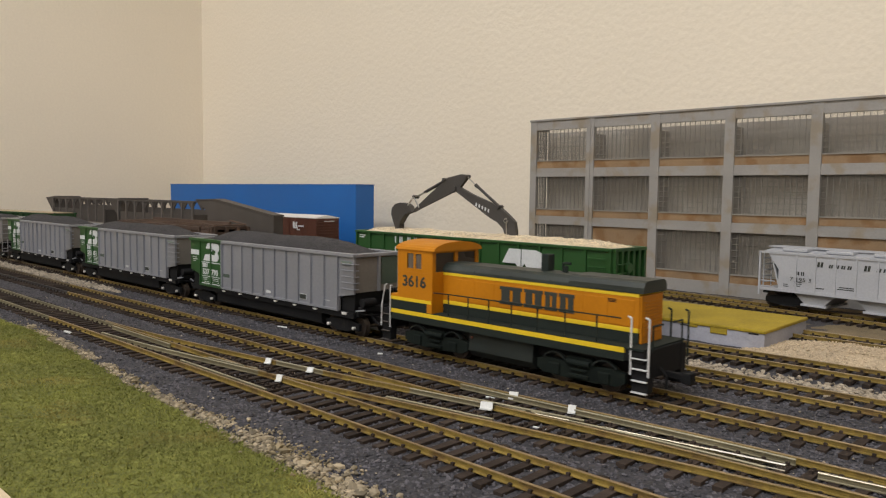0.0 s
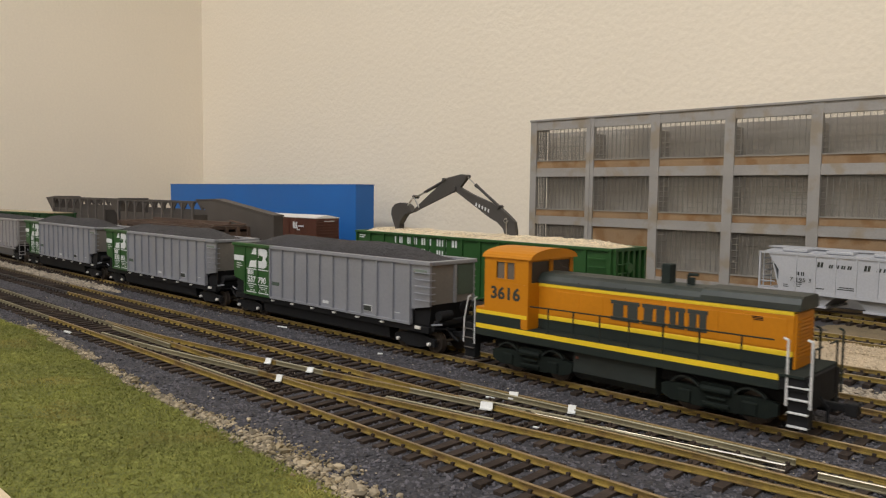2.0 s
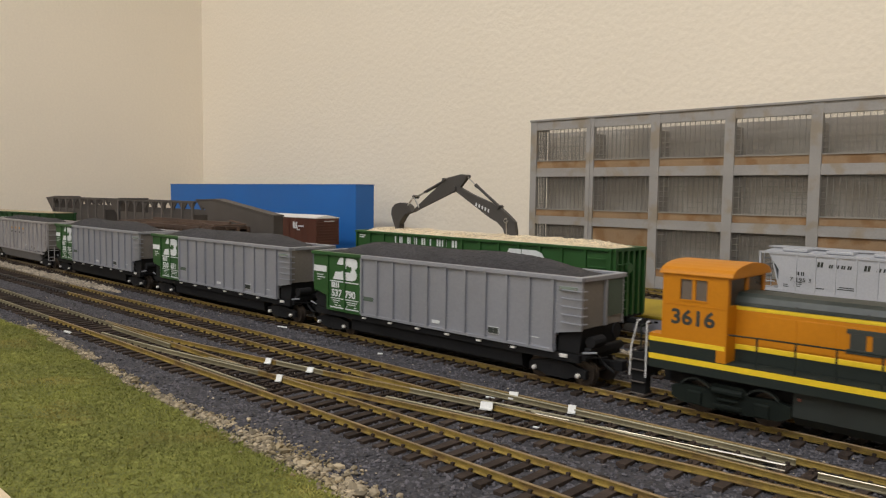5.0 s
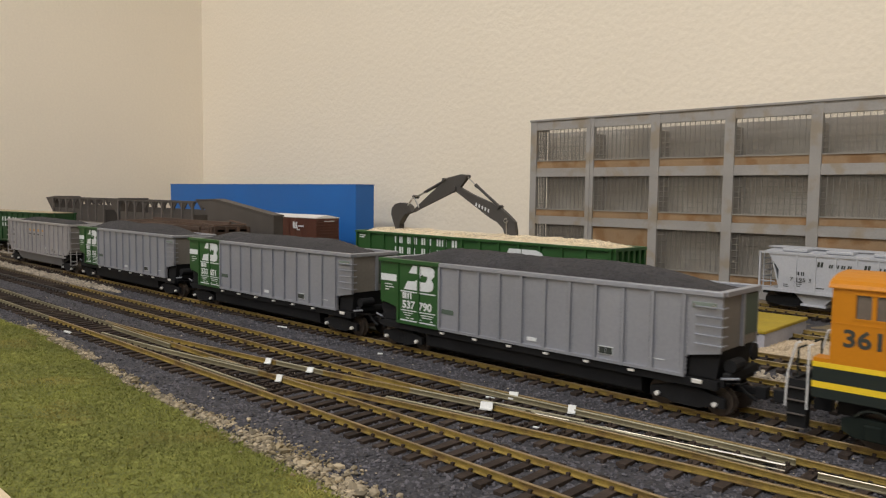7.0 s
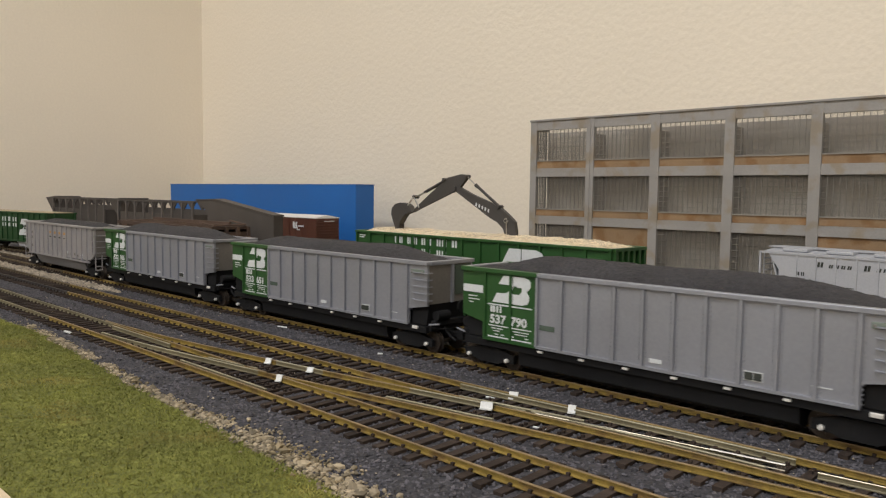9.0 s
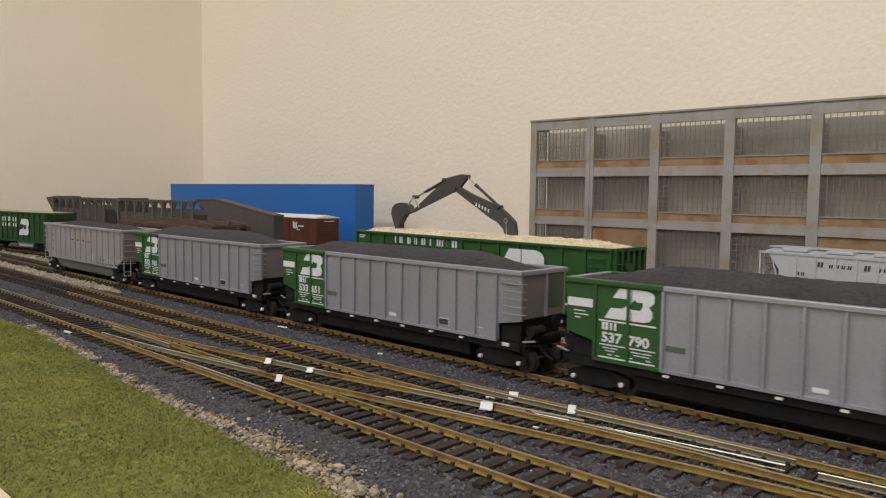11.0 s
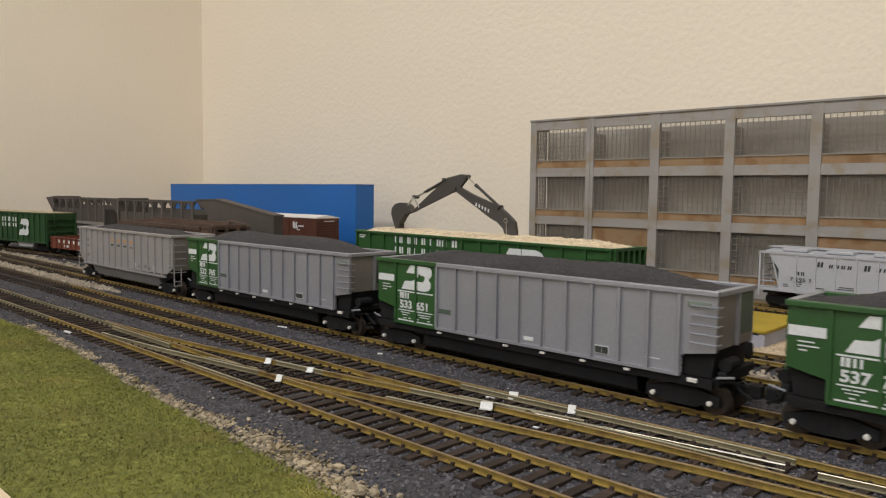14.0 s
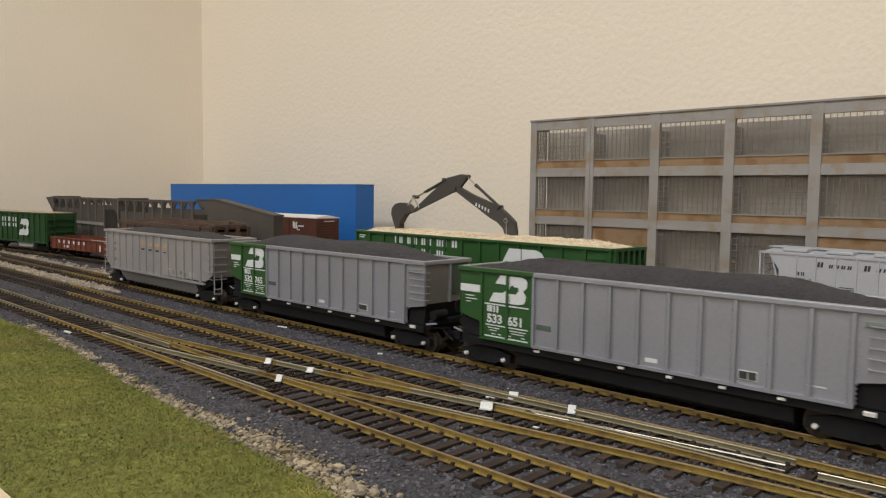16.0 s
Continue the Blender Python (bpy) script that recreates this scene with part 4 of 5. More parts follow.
    part("fuel_tank", prism_x(bmesh.new(), [(-13, 13.8), (-13.5, 6), (-10.5, 3.0), (10.5, 3.0), (13.5, 6), (13, 13.8)], -18, 16), UNDERL, t, "dark green fuel tank")
    part("marker", boxes((-16.6, -15.6, -13.9, -13.4, 11.2, 12.0)), RUSTB, t)
    part("underframe", boxes((-60, 60, -9, 9, 8.6, 14.2)), BLACK, t)
    for x in (-38, 38):
        for s in (-1, 1):
            y0, y1 = sorted((s * 11.4, s * 13.6))
            fr = part("bogie_frame", prism(bmesh.new(), [(x - 19.5, 5.2), (x - 19.5, 8.6), (x - 15, 9.8), (x - 7, 9.4), (x - 5, 11.8), (x + 5, 11.8), (x + 7, 9.4), (x + 15, 9.8), (x + 19.5, 8.6), (x + 19.5, 5.2), (x + 16, 3.6), (x + 6, 3.2), (x - 6, 3.2), (x - 16, 3.6)], y0, y1), UNDERG, t, "dark green bogie side frame")
            for e in (-11, 11):
                part("journal_box", boxes((x + e - 2.4, x + e + 2.4, *sorted((s * 13.6, s * 14.6)), 3.6, 8.2), bevel=0.5), UNDERG, fr)
            for e in (-11, 11):
                ring = [(x + e + q * math.cos(a), 6.4 + q * math.sin(a)) for q, sweep_up in ((6.3, 1), (5.8, -1)) for a in [math.pi * (0.2 + 0.6 * (k if sweep_up > 0 else 10 - k) / 10) for k in range(11)]]
                part("spring_hanger", prism(bmesh.new(), ring, *sorted((s * 12.6, s * 14.4))), UNDERL, fr, "slightly lighter curved spring hanger")
            part("spring_plank", boxes((x - 4.6, x + 4.6, *sorted((s * 13.4, s * 14.6)), 4.0, 5.4), (x - 3.4, x + 3.4, *sorted((s * 13.4, s * 14.4)), 6.4, 7.4), bevel=0.3), UNDERG, fr)
            part("brake_cylinder", rods(1.2, [(x - 5, s * 14, 9.6), (x + 5, s * 14, 9.6)], seg=10), UNDERG, fr)
        for e in (-11, 11):
            WHEELS.append((wheelset(t, x + e, 5.4), 5.4))
    return t

train_cars = [(coal_gondola(("537", "790"), 1.3), -84.0), (coal_gondola(("533", "651"), 2.7), -84.0 - 187.8), (coal_gondola(("532", "765"), 4.1), -84.0 - 2 * 187.8), (silver_gondola(5.9), -646.5)]
TRAIN.append((switcher(), 92.5))
TRAIN.extend(train_cars)

# ---- factory ----


BARS = {}


def bar(name, key, size, parent, x, z=0.0):
    """One of many alike glazing bars; alike ones share a mesh."""
    if key not in BARS:
        bm = boxes(size)
        bmesh.ops.scale(bm, vec=(MM, MM, MM), verts=bm.verts)
        BARS[key] = bpy.data.meshes.new(name)
        bm.to_mesh(BARS[key])
        bm.free()
        BARS[key].materials.append(MESHM)
    ob = new(name, BARS[key])
    ob.parent = parent
    ob.matrix_local = at(x, 0, z)


def factory():
    t = empty("factory_building", at(0, 566, 0), "grey concrete model factory with barred windows and tan panels", "building")
    x0, bays, pitch, deep = -431.0, 9, 62.4, 26.0
    x1 = x0 + bays * pitch + 8
    win = [(x0 + 7 + k * pitch, x0 + 7 + k * pitch + 54.4) for k in range(bays)]
    # columns
    for k in range(bays + 1):
        a = x0 if k == 0 else win[k - 1][1]
        b = win[k][0] if k < bays else x1
        part("column", boxes((a, b, 0, 4.0, 0, 145.5), bevel=0.25), GREY, t, "grey concrete column")
    for z0, z1 in ((137.2, 145.3), (94.2, 102.0), (50.4, 57.0 - 6.8 + 7.6), (0, 11.0)):
        for k in range(bays):
            part("beam", boxes((win[k][0], win[k][1], 0.5, 4.0, z0, z1)), GREY, t, "grey concrete beam")
    part("cornice", boxes((x0 - 0.8, x1 + 0.8, -0.8, 5.0, 145.3, 147.0), bevel=0.3), GREY, t)
    for k in range(0, bays, 4):
        x = win[k][1] + 4.0
        part("downpipe", boxes((x - 0.5, x + 0.5, -0.5, 0.2, 0, 145)), GREY, t)
    # bays: top, bottom of glass, bottom of panel
    for f, (zt, zg, zp) in enumerate(((137.2, 109.2, 102.0), (94.2, 64.6, 58.0), (50.4, 18.0, 11.0))):
        for k, (a, b) in enumerate(win):
            blind = f == 2 and k in (1, 4, 7)
            if blind:
                part("tan_panel", boxes((a, b, 2.0, 3.6, zp, zt)), BROWN, t, "weathered tan door panel")
                continue
            part("tan_panel", boxes((a, b, 1.6, 3.6, zp, zg - 0.8)), BROWN, t, "weathered tan spandrel panel")
            part("window_sill", boxes((a, b, 0.8, 3.6, zg - 0.8, zg)), GREY2, t)
            g = part("window", boxes((a, b, 2.9, 3.1, zg, zt)), PANE, t, "dusty translucent window")
            g.visible_shadow = False
            nv, nh = 13, 7
            for i in range(nv + 1):
                x = a + (b - a) * i / nv
                bar("glazing_bar", "v%d" % f, (-0.22, 0.22, 2.2, 2.8, zg, zt), g, x)
            for j in range(nh + 1):
                bar("glazing_bar", "h", (a, b, 2.25, 2.7, -0.18, 0.18), g, 0 if k == 0 else a - win[0][0], zg + (zt - zg) * j / nh)
    for z0, z1 in ((137.2, 145.3), (94.2, 109.0), (50.4, 64.6), (0, 18)):
        part("side_beam", boxes((x0, x0 + 2.5, 4, deep, z0, z1)), GREY, t)
    for k in range(8):
        part("side_bar", boxes((x0 + 0.8, x0 + 1.6, 5.6 + 2.5 * k, 6.5 + 2.5 * k, 18, 137)), SIDEBAR, t)
    for z0, z1 in ((109.0, 137.2), (64.6, 94.2), (18.0, 50.4)):
        for k in range(1, 7):
            z = z0 + (z1 - z0) * k / 7
            part("side_bar", boxes((x0 + 1.6, x0 + 2.1, 4, deep, z - 0.3, z + 0.3)), SIDEBAR, t)
    part("side_wall", boxes((x1 - 2.5, x1, 4, deep, 0, 145.3)), GREY, t)
    for z in (57, 101):
        part("inner_floor", boxes((x0 + 2.5, x1 - 2.5, 6.0, deep, z - 1.2, z)), GREY2, t)
    part("back_wall", boxes((x0 + 2.6, x1 - 2.5, deep - 2, deep, 0, 136.4)), BACKW, t, "plain inner back wall")
    for k in range(bays - 1):
        x = win[k][1] + 4
        part("inner_post", boxes((x - 1.2, x + 1.2, 4.5, deep - 2, 0, 132)), GREY2, t)
    return t


SIDEBAR = mat("dark_grey_bars", (0.13, 0.125, 0.12), 0.7, var=0.1, scale=60)
GREY2 = mat("warm_grey_plastic", (0.26, 0.24, 0.21), 0.7, var=0.08, scale=25)
BACKW = mat("dull_inner_wall", (0.385, 0.345, 0.295), 0.7, var=0.25, scale=14, spots=(0.46, 0.43, 0.385), spot_at=0.5)


def pane_material():
    m = bpy.data.materials.new("dusty_glazing")
    m.use_nodes = True
    b = m.node_tree.nodes["Principled BSDF"]
    b.inputs["Base Color"].default_value = (0.33, 0.295, 0.25, 1)
    b.inputs["Roughness"].default_value = 0.35
    b.inputs["Alpha"].default_value = 0.16
    return m


PANE = pane_material()
factory()

# ---- blue box building ----
bl = empty("blue_building", at(-725, 596, 0), "plain glossy blue box shaped model building", "building")
part("shell", boxes((-495, 0, 0, 30, 0, 86.6), bevel=0.5), BLUE, bl)
part("roof_edge", boxes((-496, 0.6, -0.6, 30.6, 86.6, 87.6)), BLUE, bl)

# ---- wood chip gondola ----


def chip_gondola():
    t = empty("chip_gondola", at(-304.2, 349.0, 5, -3.2), "green high-sided gondola filled with pale wood chips", "railway wagon")
    hl, hw, top = 108.0, 14.5, 46.0
    for s in (-1, 1):
        sh = part("side_sheet", boxes((-hl, hl, *sorted((s * (hw - 1), s * hw)), 11, top - 0.2)), BNGREEN, t, "green side sheet with white lettering")
        for k in range(15):
            x = -hl + 1 + (2 * hl - 2) * k / 14
            part("side_rib", boxes((x - 0.8, x + 0.8, *sorted((s * hw, s * (hw + 1.1))), 11, top - 1)), BNGREEN, sh)
        part("top_chord", boxes((-hl - 0.6, hl + 0.6, *sorted((s * (hw - 1), s * (hw + 1.3))), top - 1.6, top), bevel=0.3), BNGREEN, t)
        part("bottom_sill", boxes((-hl, hl, *sorted((s * (hw - 1), s * (hw + 1.3))), 9.6, 11.4)), BNGREEN, t)
        for k in range(7):
            part("ladder_rung", rods(0.35, [(hl - 14, s * (hw + 1.6), 14 + 4.4 * k), (hl - 3, s * (hw + 1.6), 14 + 4.4 * k)]), BNGREEN, sh)
        if s < 0:
            y = -hw - 0.1
            # plain letter sized blocks for the owner's name, in two lines
            for line, z in ((((0, 3.4), (4.8, 8.2), (13, 16.4), (18.3, 20.5), (21.5, 22.7), (27.2, 31), (32.5, 36.7), (41.8, 45.6), (46.6, 51), (55.7, 60.4)), 39.3), (((0, 3.8), (4.8, 9.0), (13, 16.4), (17.4, 21.0), (27.2, 31.0), (32.5, 35.6), (41.8, 45.4), (46.6, 50.8)), 32.4)):
                for a, b in line:
                    for p, q in ((0.0, 0.4), (0.58, 0.95)) if b - a > 2 else ((0.0, 1.0),):
                        part("lettering_bar", boxes((-65 + a + (b - a) * p, -65 + a + (b - a) * q, y, y + 0.2, z, z + 4.3)), DECAL, sh, "white letter sized block")
            logo_shapes(sh, 28.5, 16.0, 36.5, 26.0, y - 1.2, DECAL)
            bars(sh, [(-104.5, -98, 42.3, 43.0), (-104.5, -99, 41.0, 41.6), (-95, -88, 15, 16), (78, 84, 14, 15)], y, DECAL)
    for s in (-1, 1):
        e = part("end_sheet", boxes((*sorted((s * (hl - 1), s * hl)), -hw + 1, hw - 1, 11, top - 0.2)), BNGREEN, t)
        for y in (-13, -7.8, -2.6, 2.6, 7.8, 13):
            part("end_rib", boxes((*sorted((s * hl, s * (hl + 1.8))), y - 0.9, y + 0.9, 11, top - 1)), BNGREEN, e)
        part("top_chord", boxes((*sorted((s * (hl - 1), s * (hl + 1.8))), -hw, hw, top - 1.6, top)), BNGREEN, t)
        for k in range(6):
            part("ladder_rung", rods(0.35, [(s * (hl + 2.6), -13.5, 15 + 4.6 * k), (s * (hl + 2.6), -5.5, 15 + 4.6 * k)]), BNGREEN, e)
        coupler(t, s * hl, s)
    part("brake_wheel", rods(2.6, [(hl + 3, -4, 36), (hl + 3.8, -4, 36)], seg=14), BNGREEN, t)
    part("floor_pan", boxes((-hl, hl, -hw + 1, hw - 1, 9.5, 11)), BLACK, t)
    part("centre_sill", boxes((-hl, hl, -3, 3, 6.5, 9.6)), BLACK, t)
    for x in (-86, 86):
        bogie(t, x, False)
    return t


chips_car = chip_gondola()


def chip_top(x, y):
    e = min(1.0, (107 - abs(x)) / 14, (13.6 - abs(y)) / 5)
    return 44.0 + 3.6 * max(0.0, e) + 0.8 * noise.noise((x * 0.08, y * 0.1, 2)) + 0.5 * noise.noise((x * 0.3, y * 0.3, 2))


bm = bmesh.new()
rows = [[bm.verts.new((-106.8 + 213.6 * i / 120, -13.4 + 26.8 * j / 18, chip_top(-106.8 + 213.6 * i / 120, -13.4 + 26.8 * j / 18))) for i in range(121)] for j in range(19)]
for a, b in zip(rows, rows[1:]):
    for i in range(120):
        bm.faces.new((a[i], a[i + 1], b[i + 1], b[i]))
load = part("chip_load", bm, CHIPS, chips_car, "heaped pale wood chips")
flakes = []
c, s = math.cos(math.radians(-3.2)), math.sin(math.radians(-3.2))
for _ in range(13000):
    x, y = R.uniform(-106, 106), R.uniform(-13.2, 13.2)
    flakes.append((-304.2 + c * x - s * y, 349.0 + s * x + c * y, 5 + chip_top(x, y) + R.uniform(-0.2, 0.5), R.uniform(0.5, 1.5)))
heap("wood_chips", flakes, CHIPS, "loose pale wood chips heaped in the green gondola", 0.35)

# ---- excavator arm that stands in the chips ----


def excavator_arm():
    t = empty("excavator_arm", at(-1.0, 351.5, 0), "dark grey toy excavator boom, stick and bucket standing in wood chips", "excavator arm")
    bucket = [(-384.5, 67.0), (-385.0, 62.5), (-383.0, 58.0), (-380.5, 53.0), (-377.0, 53.0), (-377.0, 56.0), (-374.5, 59.5), (-371.5, 63.0), (-364.5, 65.0), (-367.5, 69.0), (-370.5, 70.5), (-375.5, 71.0), (-381.0, 70.0)]
    part("bucket", prism(bmesh.new(), bucket, -2.4, 2.4), ARMGREY, t, "dark grey digging bucket")
    for y in (-2.3, -0.5, 1.3):
        part("tooth", prism(bmesh.new(), [(-380.6, 49.0), (-381.2, 56.0), (-376.6, 56.0), (-378.0, 49.0)], y, y + 1.0), ARMGREY, t)
    bm = prism(bmesh.new(), [(-364.5, 64.5), (-358.5, 67.0), (-329.5, 78.0), (-325.0, 79.0), (-321.5, 81.5), (-315.5, 87.5), (-316.5, 89.5), (-320.5, 90.0), (-331.5, 88.0), (-335.5, 86.0), (-357.5, 71.0), (-363.0, 67.0)], -1.1, 1.1)
    part("stick", bm, ARMGREY, t, "dark grey dipper stick")
    bm = prism(bmesh.new(), [(-325.5, 80.0), (-322.0, 82.0), (-311.5, 77.5), (-296.0, 72.5), (-288.0, 69.5), (-280.5, 64.5), (-276.5, 61.0), (-275.0, 52.5), (-283.5, 52.5), (-285.5, 57.0), (-290.0, 60.5), (-296.0, 63.0), (-308.5, 70.0), (-324.0, 78.5)], -1.3, 1.3)
    bo = part("boom", bm, ARMGREY, t, "dark grey cranked boom")
    for k in range(5):
        x, z = -307.7 + 2.50 * k, 71.6 + -0.90 * k
        part("lettering_bar", prism(bmesh.new(), [(x, z - 1.3), (x + 0.3, z + 0.7), (x + 1.4, z + 0.2), (x + 1.1, z - 1.8)], -1.5, -1.3), DECAL, bo, "white maker's name block")
    for y in (-0.9, 0.9):
        part("cylinder", rods(0.75, [(-333.2, y, 86.9), (-353.6, y, 78.5)]), ARMGREY, t)
        part("piston", rods(0.4, [(-353.6, y, 78.5), (-362.0, y, 75.1)]), STEEL, t, "bright piston rod")
    part("cylinder", rods(1.0, [(-289.3, 0, 69.9), (-308.4, 0, 82.9)]), ARMGREY, t)
    part("collar", rods(1.25, [(-307.1, 0, 81.9), (-309.0, 0, 83.2)]), ARMGREY, t)
    part("piston", rods(0.45, [(-308.4, 0, 82.9), (-315.9, 0, 88.3)]), STEEL, t, "bright piston rod")
    part("link_bar", rods(0.55, [(-368.8, -2, 69.1), (-362.9, -2, 75.1)]), STEEL, t, "bright bucket linkage")
    part("link_bar", rods(0.55, [(-362.9, -2, 75.1), (-357.7, -2, 68.1)]), STEEL, t, "bright bucket linkage")
    for x, z, r in ((-362.9, 75.1, 1.2), (-325.6, 80.9, 1.5), (-316.4, 88.5, 1.2), (-289.1, 69.9, 1.2), (-335.2, 86.5, 1.2)):
        part("pin", rods(r, [(x, -2.3, z), (x, 2.3, z)], seg=12), ARMGREY, t)
    part("pin", rods(1.6, [(-282.8, -2.0, 61.7), (-282.8, 2.0, 61.7)], seg=14), STEEL, t, "bright pivot ring")
    part("pin", rods(0.8, [(-282.8, -2.3, 61.7), (-282.8, 2.3, 61.7)], seg=12), ARMGREY, t)
    part("hose", rods(0.35, [(-282.5, -1.8, 61.4), (-282.0, -1.8, 53.0)]), STEEL, t)
    return t


excavator_arm()

# ---- loading dock, sand pile ----
dock = empty("loading_dock", at(0, 0, 0), "lavender foam loading dock with an ochre turf top", "loading dock")
part("body", boxes((-300, -138, 376, 437, -0.5, 9.6), bevel=0.3), FOAM, dock, "lavender grey foam block")
part("top_layer", boxes((-300.4, -137.4, 375.4, 437.6, 9.6, 11.4), bevel=0.5), DOCKY, dock, "ochre yellow turf top")


for x, z, w, h in ((-236, 8.0, 4.5, 0.7), (-229, 7.2, 3.0, 0.9), (-222, 8.2, 5.0, 0.6), (-206, 8.4, 4.0, 0.6), (-198, 7.6, 2.2, 0.8), (-183, 8.6, 6.0, 0.5), (-146, 8.8, 5.0, 0.5)):
    part("worn_chip", boxes((x, x + w, 375.7, 376.3, z, z + h), bevel=0.1), BLACK, dock, "dark chipped spot below the turf edge")
for x, z, w in ((-166, 6.6, 9.0), (-178, 8.4, 5.0)):
    part("turf_drip", boxes((x, x + w, 375.5, 376.3, z, 9.7), bevel=0.25), DOCKY, dock, "ochre turf hanging over the edge")


def sand(x, y):
    k = max(0.0, min(1.0, (x + 150 + 8 * noise.noise((y * 0.05, 1, 1))) / 40, (y - 362) / 12, (408 - y) / 10))
    return 0.2 + 6.8 * k ** 0.8 + 0.6 * noise.noise((x * 0.1, y * 0.1, 6))


grid_sheet("sand_pile", -150, 300, 360, 412, 4.0, sand, SAND, "spread of tan sand beside the dock", "stuff")
grains = []
for _ in range(9000):
    x, y = R.uniform(-150, 120), R.uniform(361, 411)
    grains.append((x, y, sand(x, y) + R.uniform(-0.1, 0.25), R.uniform(0.5, 1.2)))
heap("sand_grains", grains, GRAINS, "coarse tan sand grains beside the dock")
grid_sheet("dirt_strip", -700, 400, 438, 560, 8.0, lambda x, y: 1.4 + 0.5 * noise.noise((x * 0.05, y * 0.05, 8)), DUSTY, "tan dirt beside the factory spur", "stuff")

# ---- covered hopper ----


def covered_hopper():
    t = empty("covered_hopper", at(-191, 505, 5, -8.0), "light grey covered hopper wagon with black lettering on the spur", "railway wagon")
    L, W, zs, zt = 148.0, 34.0, 13.0, 36.4
    for y in (0.0, W):
        y0, y1 = (y, y + 1.0) if y == 0 else (y - 1.0, y)
        sh = part("side_sheet", prism(bmesh.new(), [(13.5, zs), (13.5, 25.5), (6.5, zt - 1.0), (6.5, zt), (L - 6.5, zt), (L - 6.5, zt - 1), (L - 13.5, 25.5), (L - 13.5, zs)], y0, y1), GNGREY, t, "light grey side sheet")
        for k in range(9):
            x = 25 + k * 12.3
            part("side_rib", boxes((x - 0.5, x + 0.5, *((y - 0.7, y) if y == 0 else (y, y + 0.7)), zs, zt)), GNGREY, sh)
        part("side_sill", boxes((0, L, *((y - 0.4, y + 1.4) if y == 0 else (y - 1.4, y + 0.4)), zs - 1.6, zs + 0.4)), GNGREY, t)
        part("top_rail", boxes((0, L, *((y - 0.6, y + 1.0) if y == 0 else (y - 1.0, y + 0.6)), zt - 0.6, zt + 0.8)), GNGREY, t)
        for x in (0.6, L - 0.6):
            part("corner_post", boxes((x - 0.6, x + 0.6, y - 0.6 if y == 0 else y - 0.6, y + 0.6, 8, zt)), GNGREY, t)
        if y == 0:
            # owner's name as slanted plain blocks: a tall first block, then smaller ones
            for first, row in ((38.2, 5), (66.0, 8)):
                for k in range(row):
                    x, h, w = (first, 3.3, 3.4) if k == 0 else (first + 3.4 + 3.7 * k, 2.2, 2.3)
                    for p, q in ((0.0, 0.42), (0.6, 1.0)):
                        part("lettering_bar", prism(bmesh.new(), [(x + w * p, 29.3), (x + w * p + 0.5, 29.3 + h), (x + w * q + 0.5, 29.3 + h), (x + w * q, 29.3)], -0.2, 0.1), DARKDECAL, sh, "black letter sized block")
            bars(sh, [(25.0, 25.8, 23.0, 25.4), (26.2, 27.2, 23.0, 25.4), (28.2, 29.0, 23.0, 25.4), (29.5, 30.3, 23.0, 25.4)], 0.0, DARKDECAL)
            words("road_number", "7 195 3", 3.2, at(28.4, -0.8, 19.3), DARKDECAL, sh, "black road number", 1.45)
            bars(sh, [(17, 20, 16.2, 16.7), (17, 20.5, 15, 15.5), (24, 29, 18.4, 19), (24, 29, 17.1, 17.6), (24, 28, 15.8, 16.3), (38, 43, 15.6, 16.2), (52, 61, 17.6, 18.2), (51, 62, 16.4, 17)], 0.0, DARKDECAL)
    part("roof", prism_x(bmesh.new(), [(0, zt), (0, zt + 0.6), (W / 2, zt + 3.0), (W, zt + 0.6), (W, zt)], 2, L - 2), GNGREY, t, "light grey roof")
    part("running_board", boxes(*[(0, L, W / 2 - 6 + k * 3, W / 2 - 4 + k * 3, zt + 3.2, zt + 3.8) for k in range(5)]), GNGREY, t)
    for k in range(5):
        x = 14 + k * 28
        part("roof_hatch", boxes((x, x + 16, 3, 11, zt + 1.4, zt + 3.4), bevel=0.5), GNGREY, t, "light grey roof hatch")
    for x in (36, 74, 112):
        bm = bmesh.new()
        prism(bm, [(x - 15, zs), (x + 15, zs), (x + 6, 4.6), (x - 6, 4.6)], 3.0, W - 3.0)
        part("discharge_bay", bm, BAYGREY, t, "grey discharge hopper")
        part("outlet_gate", boxes((x - 8, x + 8, 1.5, W - 1.5, 3.4, 4.8), bevel=0.2), GNGREY, t)
    for s, x in ((1, 0), (-1, L)):
        part("slope_sheet", prism(bmesh.new(), [(x + s * 13.5, zs), (x + s * 14.5, zs), (x + s * 7.5, zt), (x + s * 6.5, zt)], 1, W - 1), GNGREY, t)
        for k in range(5):
            part("ladder_rung", rods(0.4, [(x + s * 0.6, 5, 16 + 4 * k), (x + s * 0.6, 15, 16 + 4 * k)]), GNGREY, t)
        for y in (5, 15):
            part("ladder_stile", rods(0.4, [(x + s * 0.6, y, zs), (x + s * 0.6, y, zt)]), GNGREY, t, "thin grey ladder stile")
        for z in (14.0, 17.6):
            part("side_rung", rods(0.4, [(x + s * 0.6, 0.5, z), (x + s * 11, 0.5, z)]), GNGREY, t)
        part("end_sill", boxes((*sorted((x, x + s * 14)), 1.5, W - 1.5, zs - 2, zs - 0.6)), GNGREY, t)
        part("coupler", boxes((*sorted((x - s * 5, x + s * 4)), W / 2 - 1.3, W / 2 + 1.3, 7.4, 10)), BLACK, t)
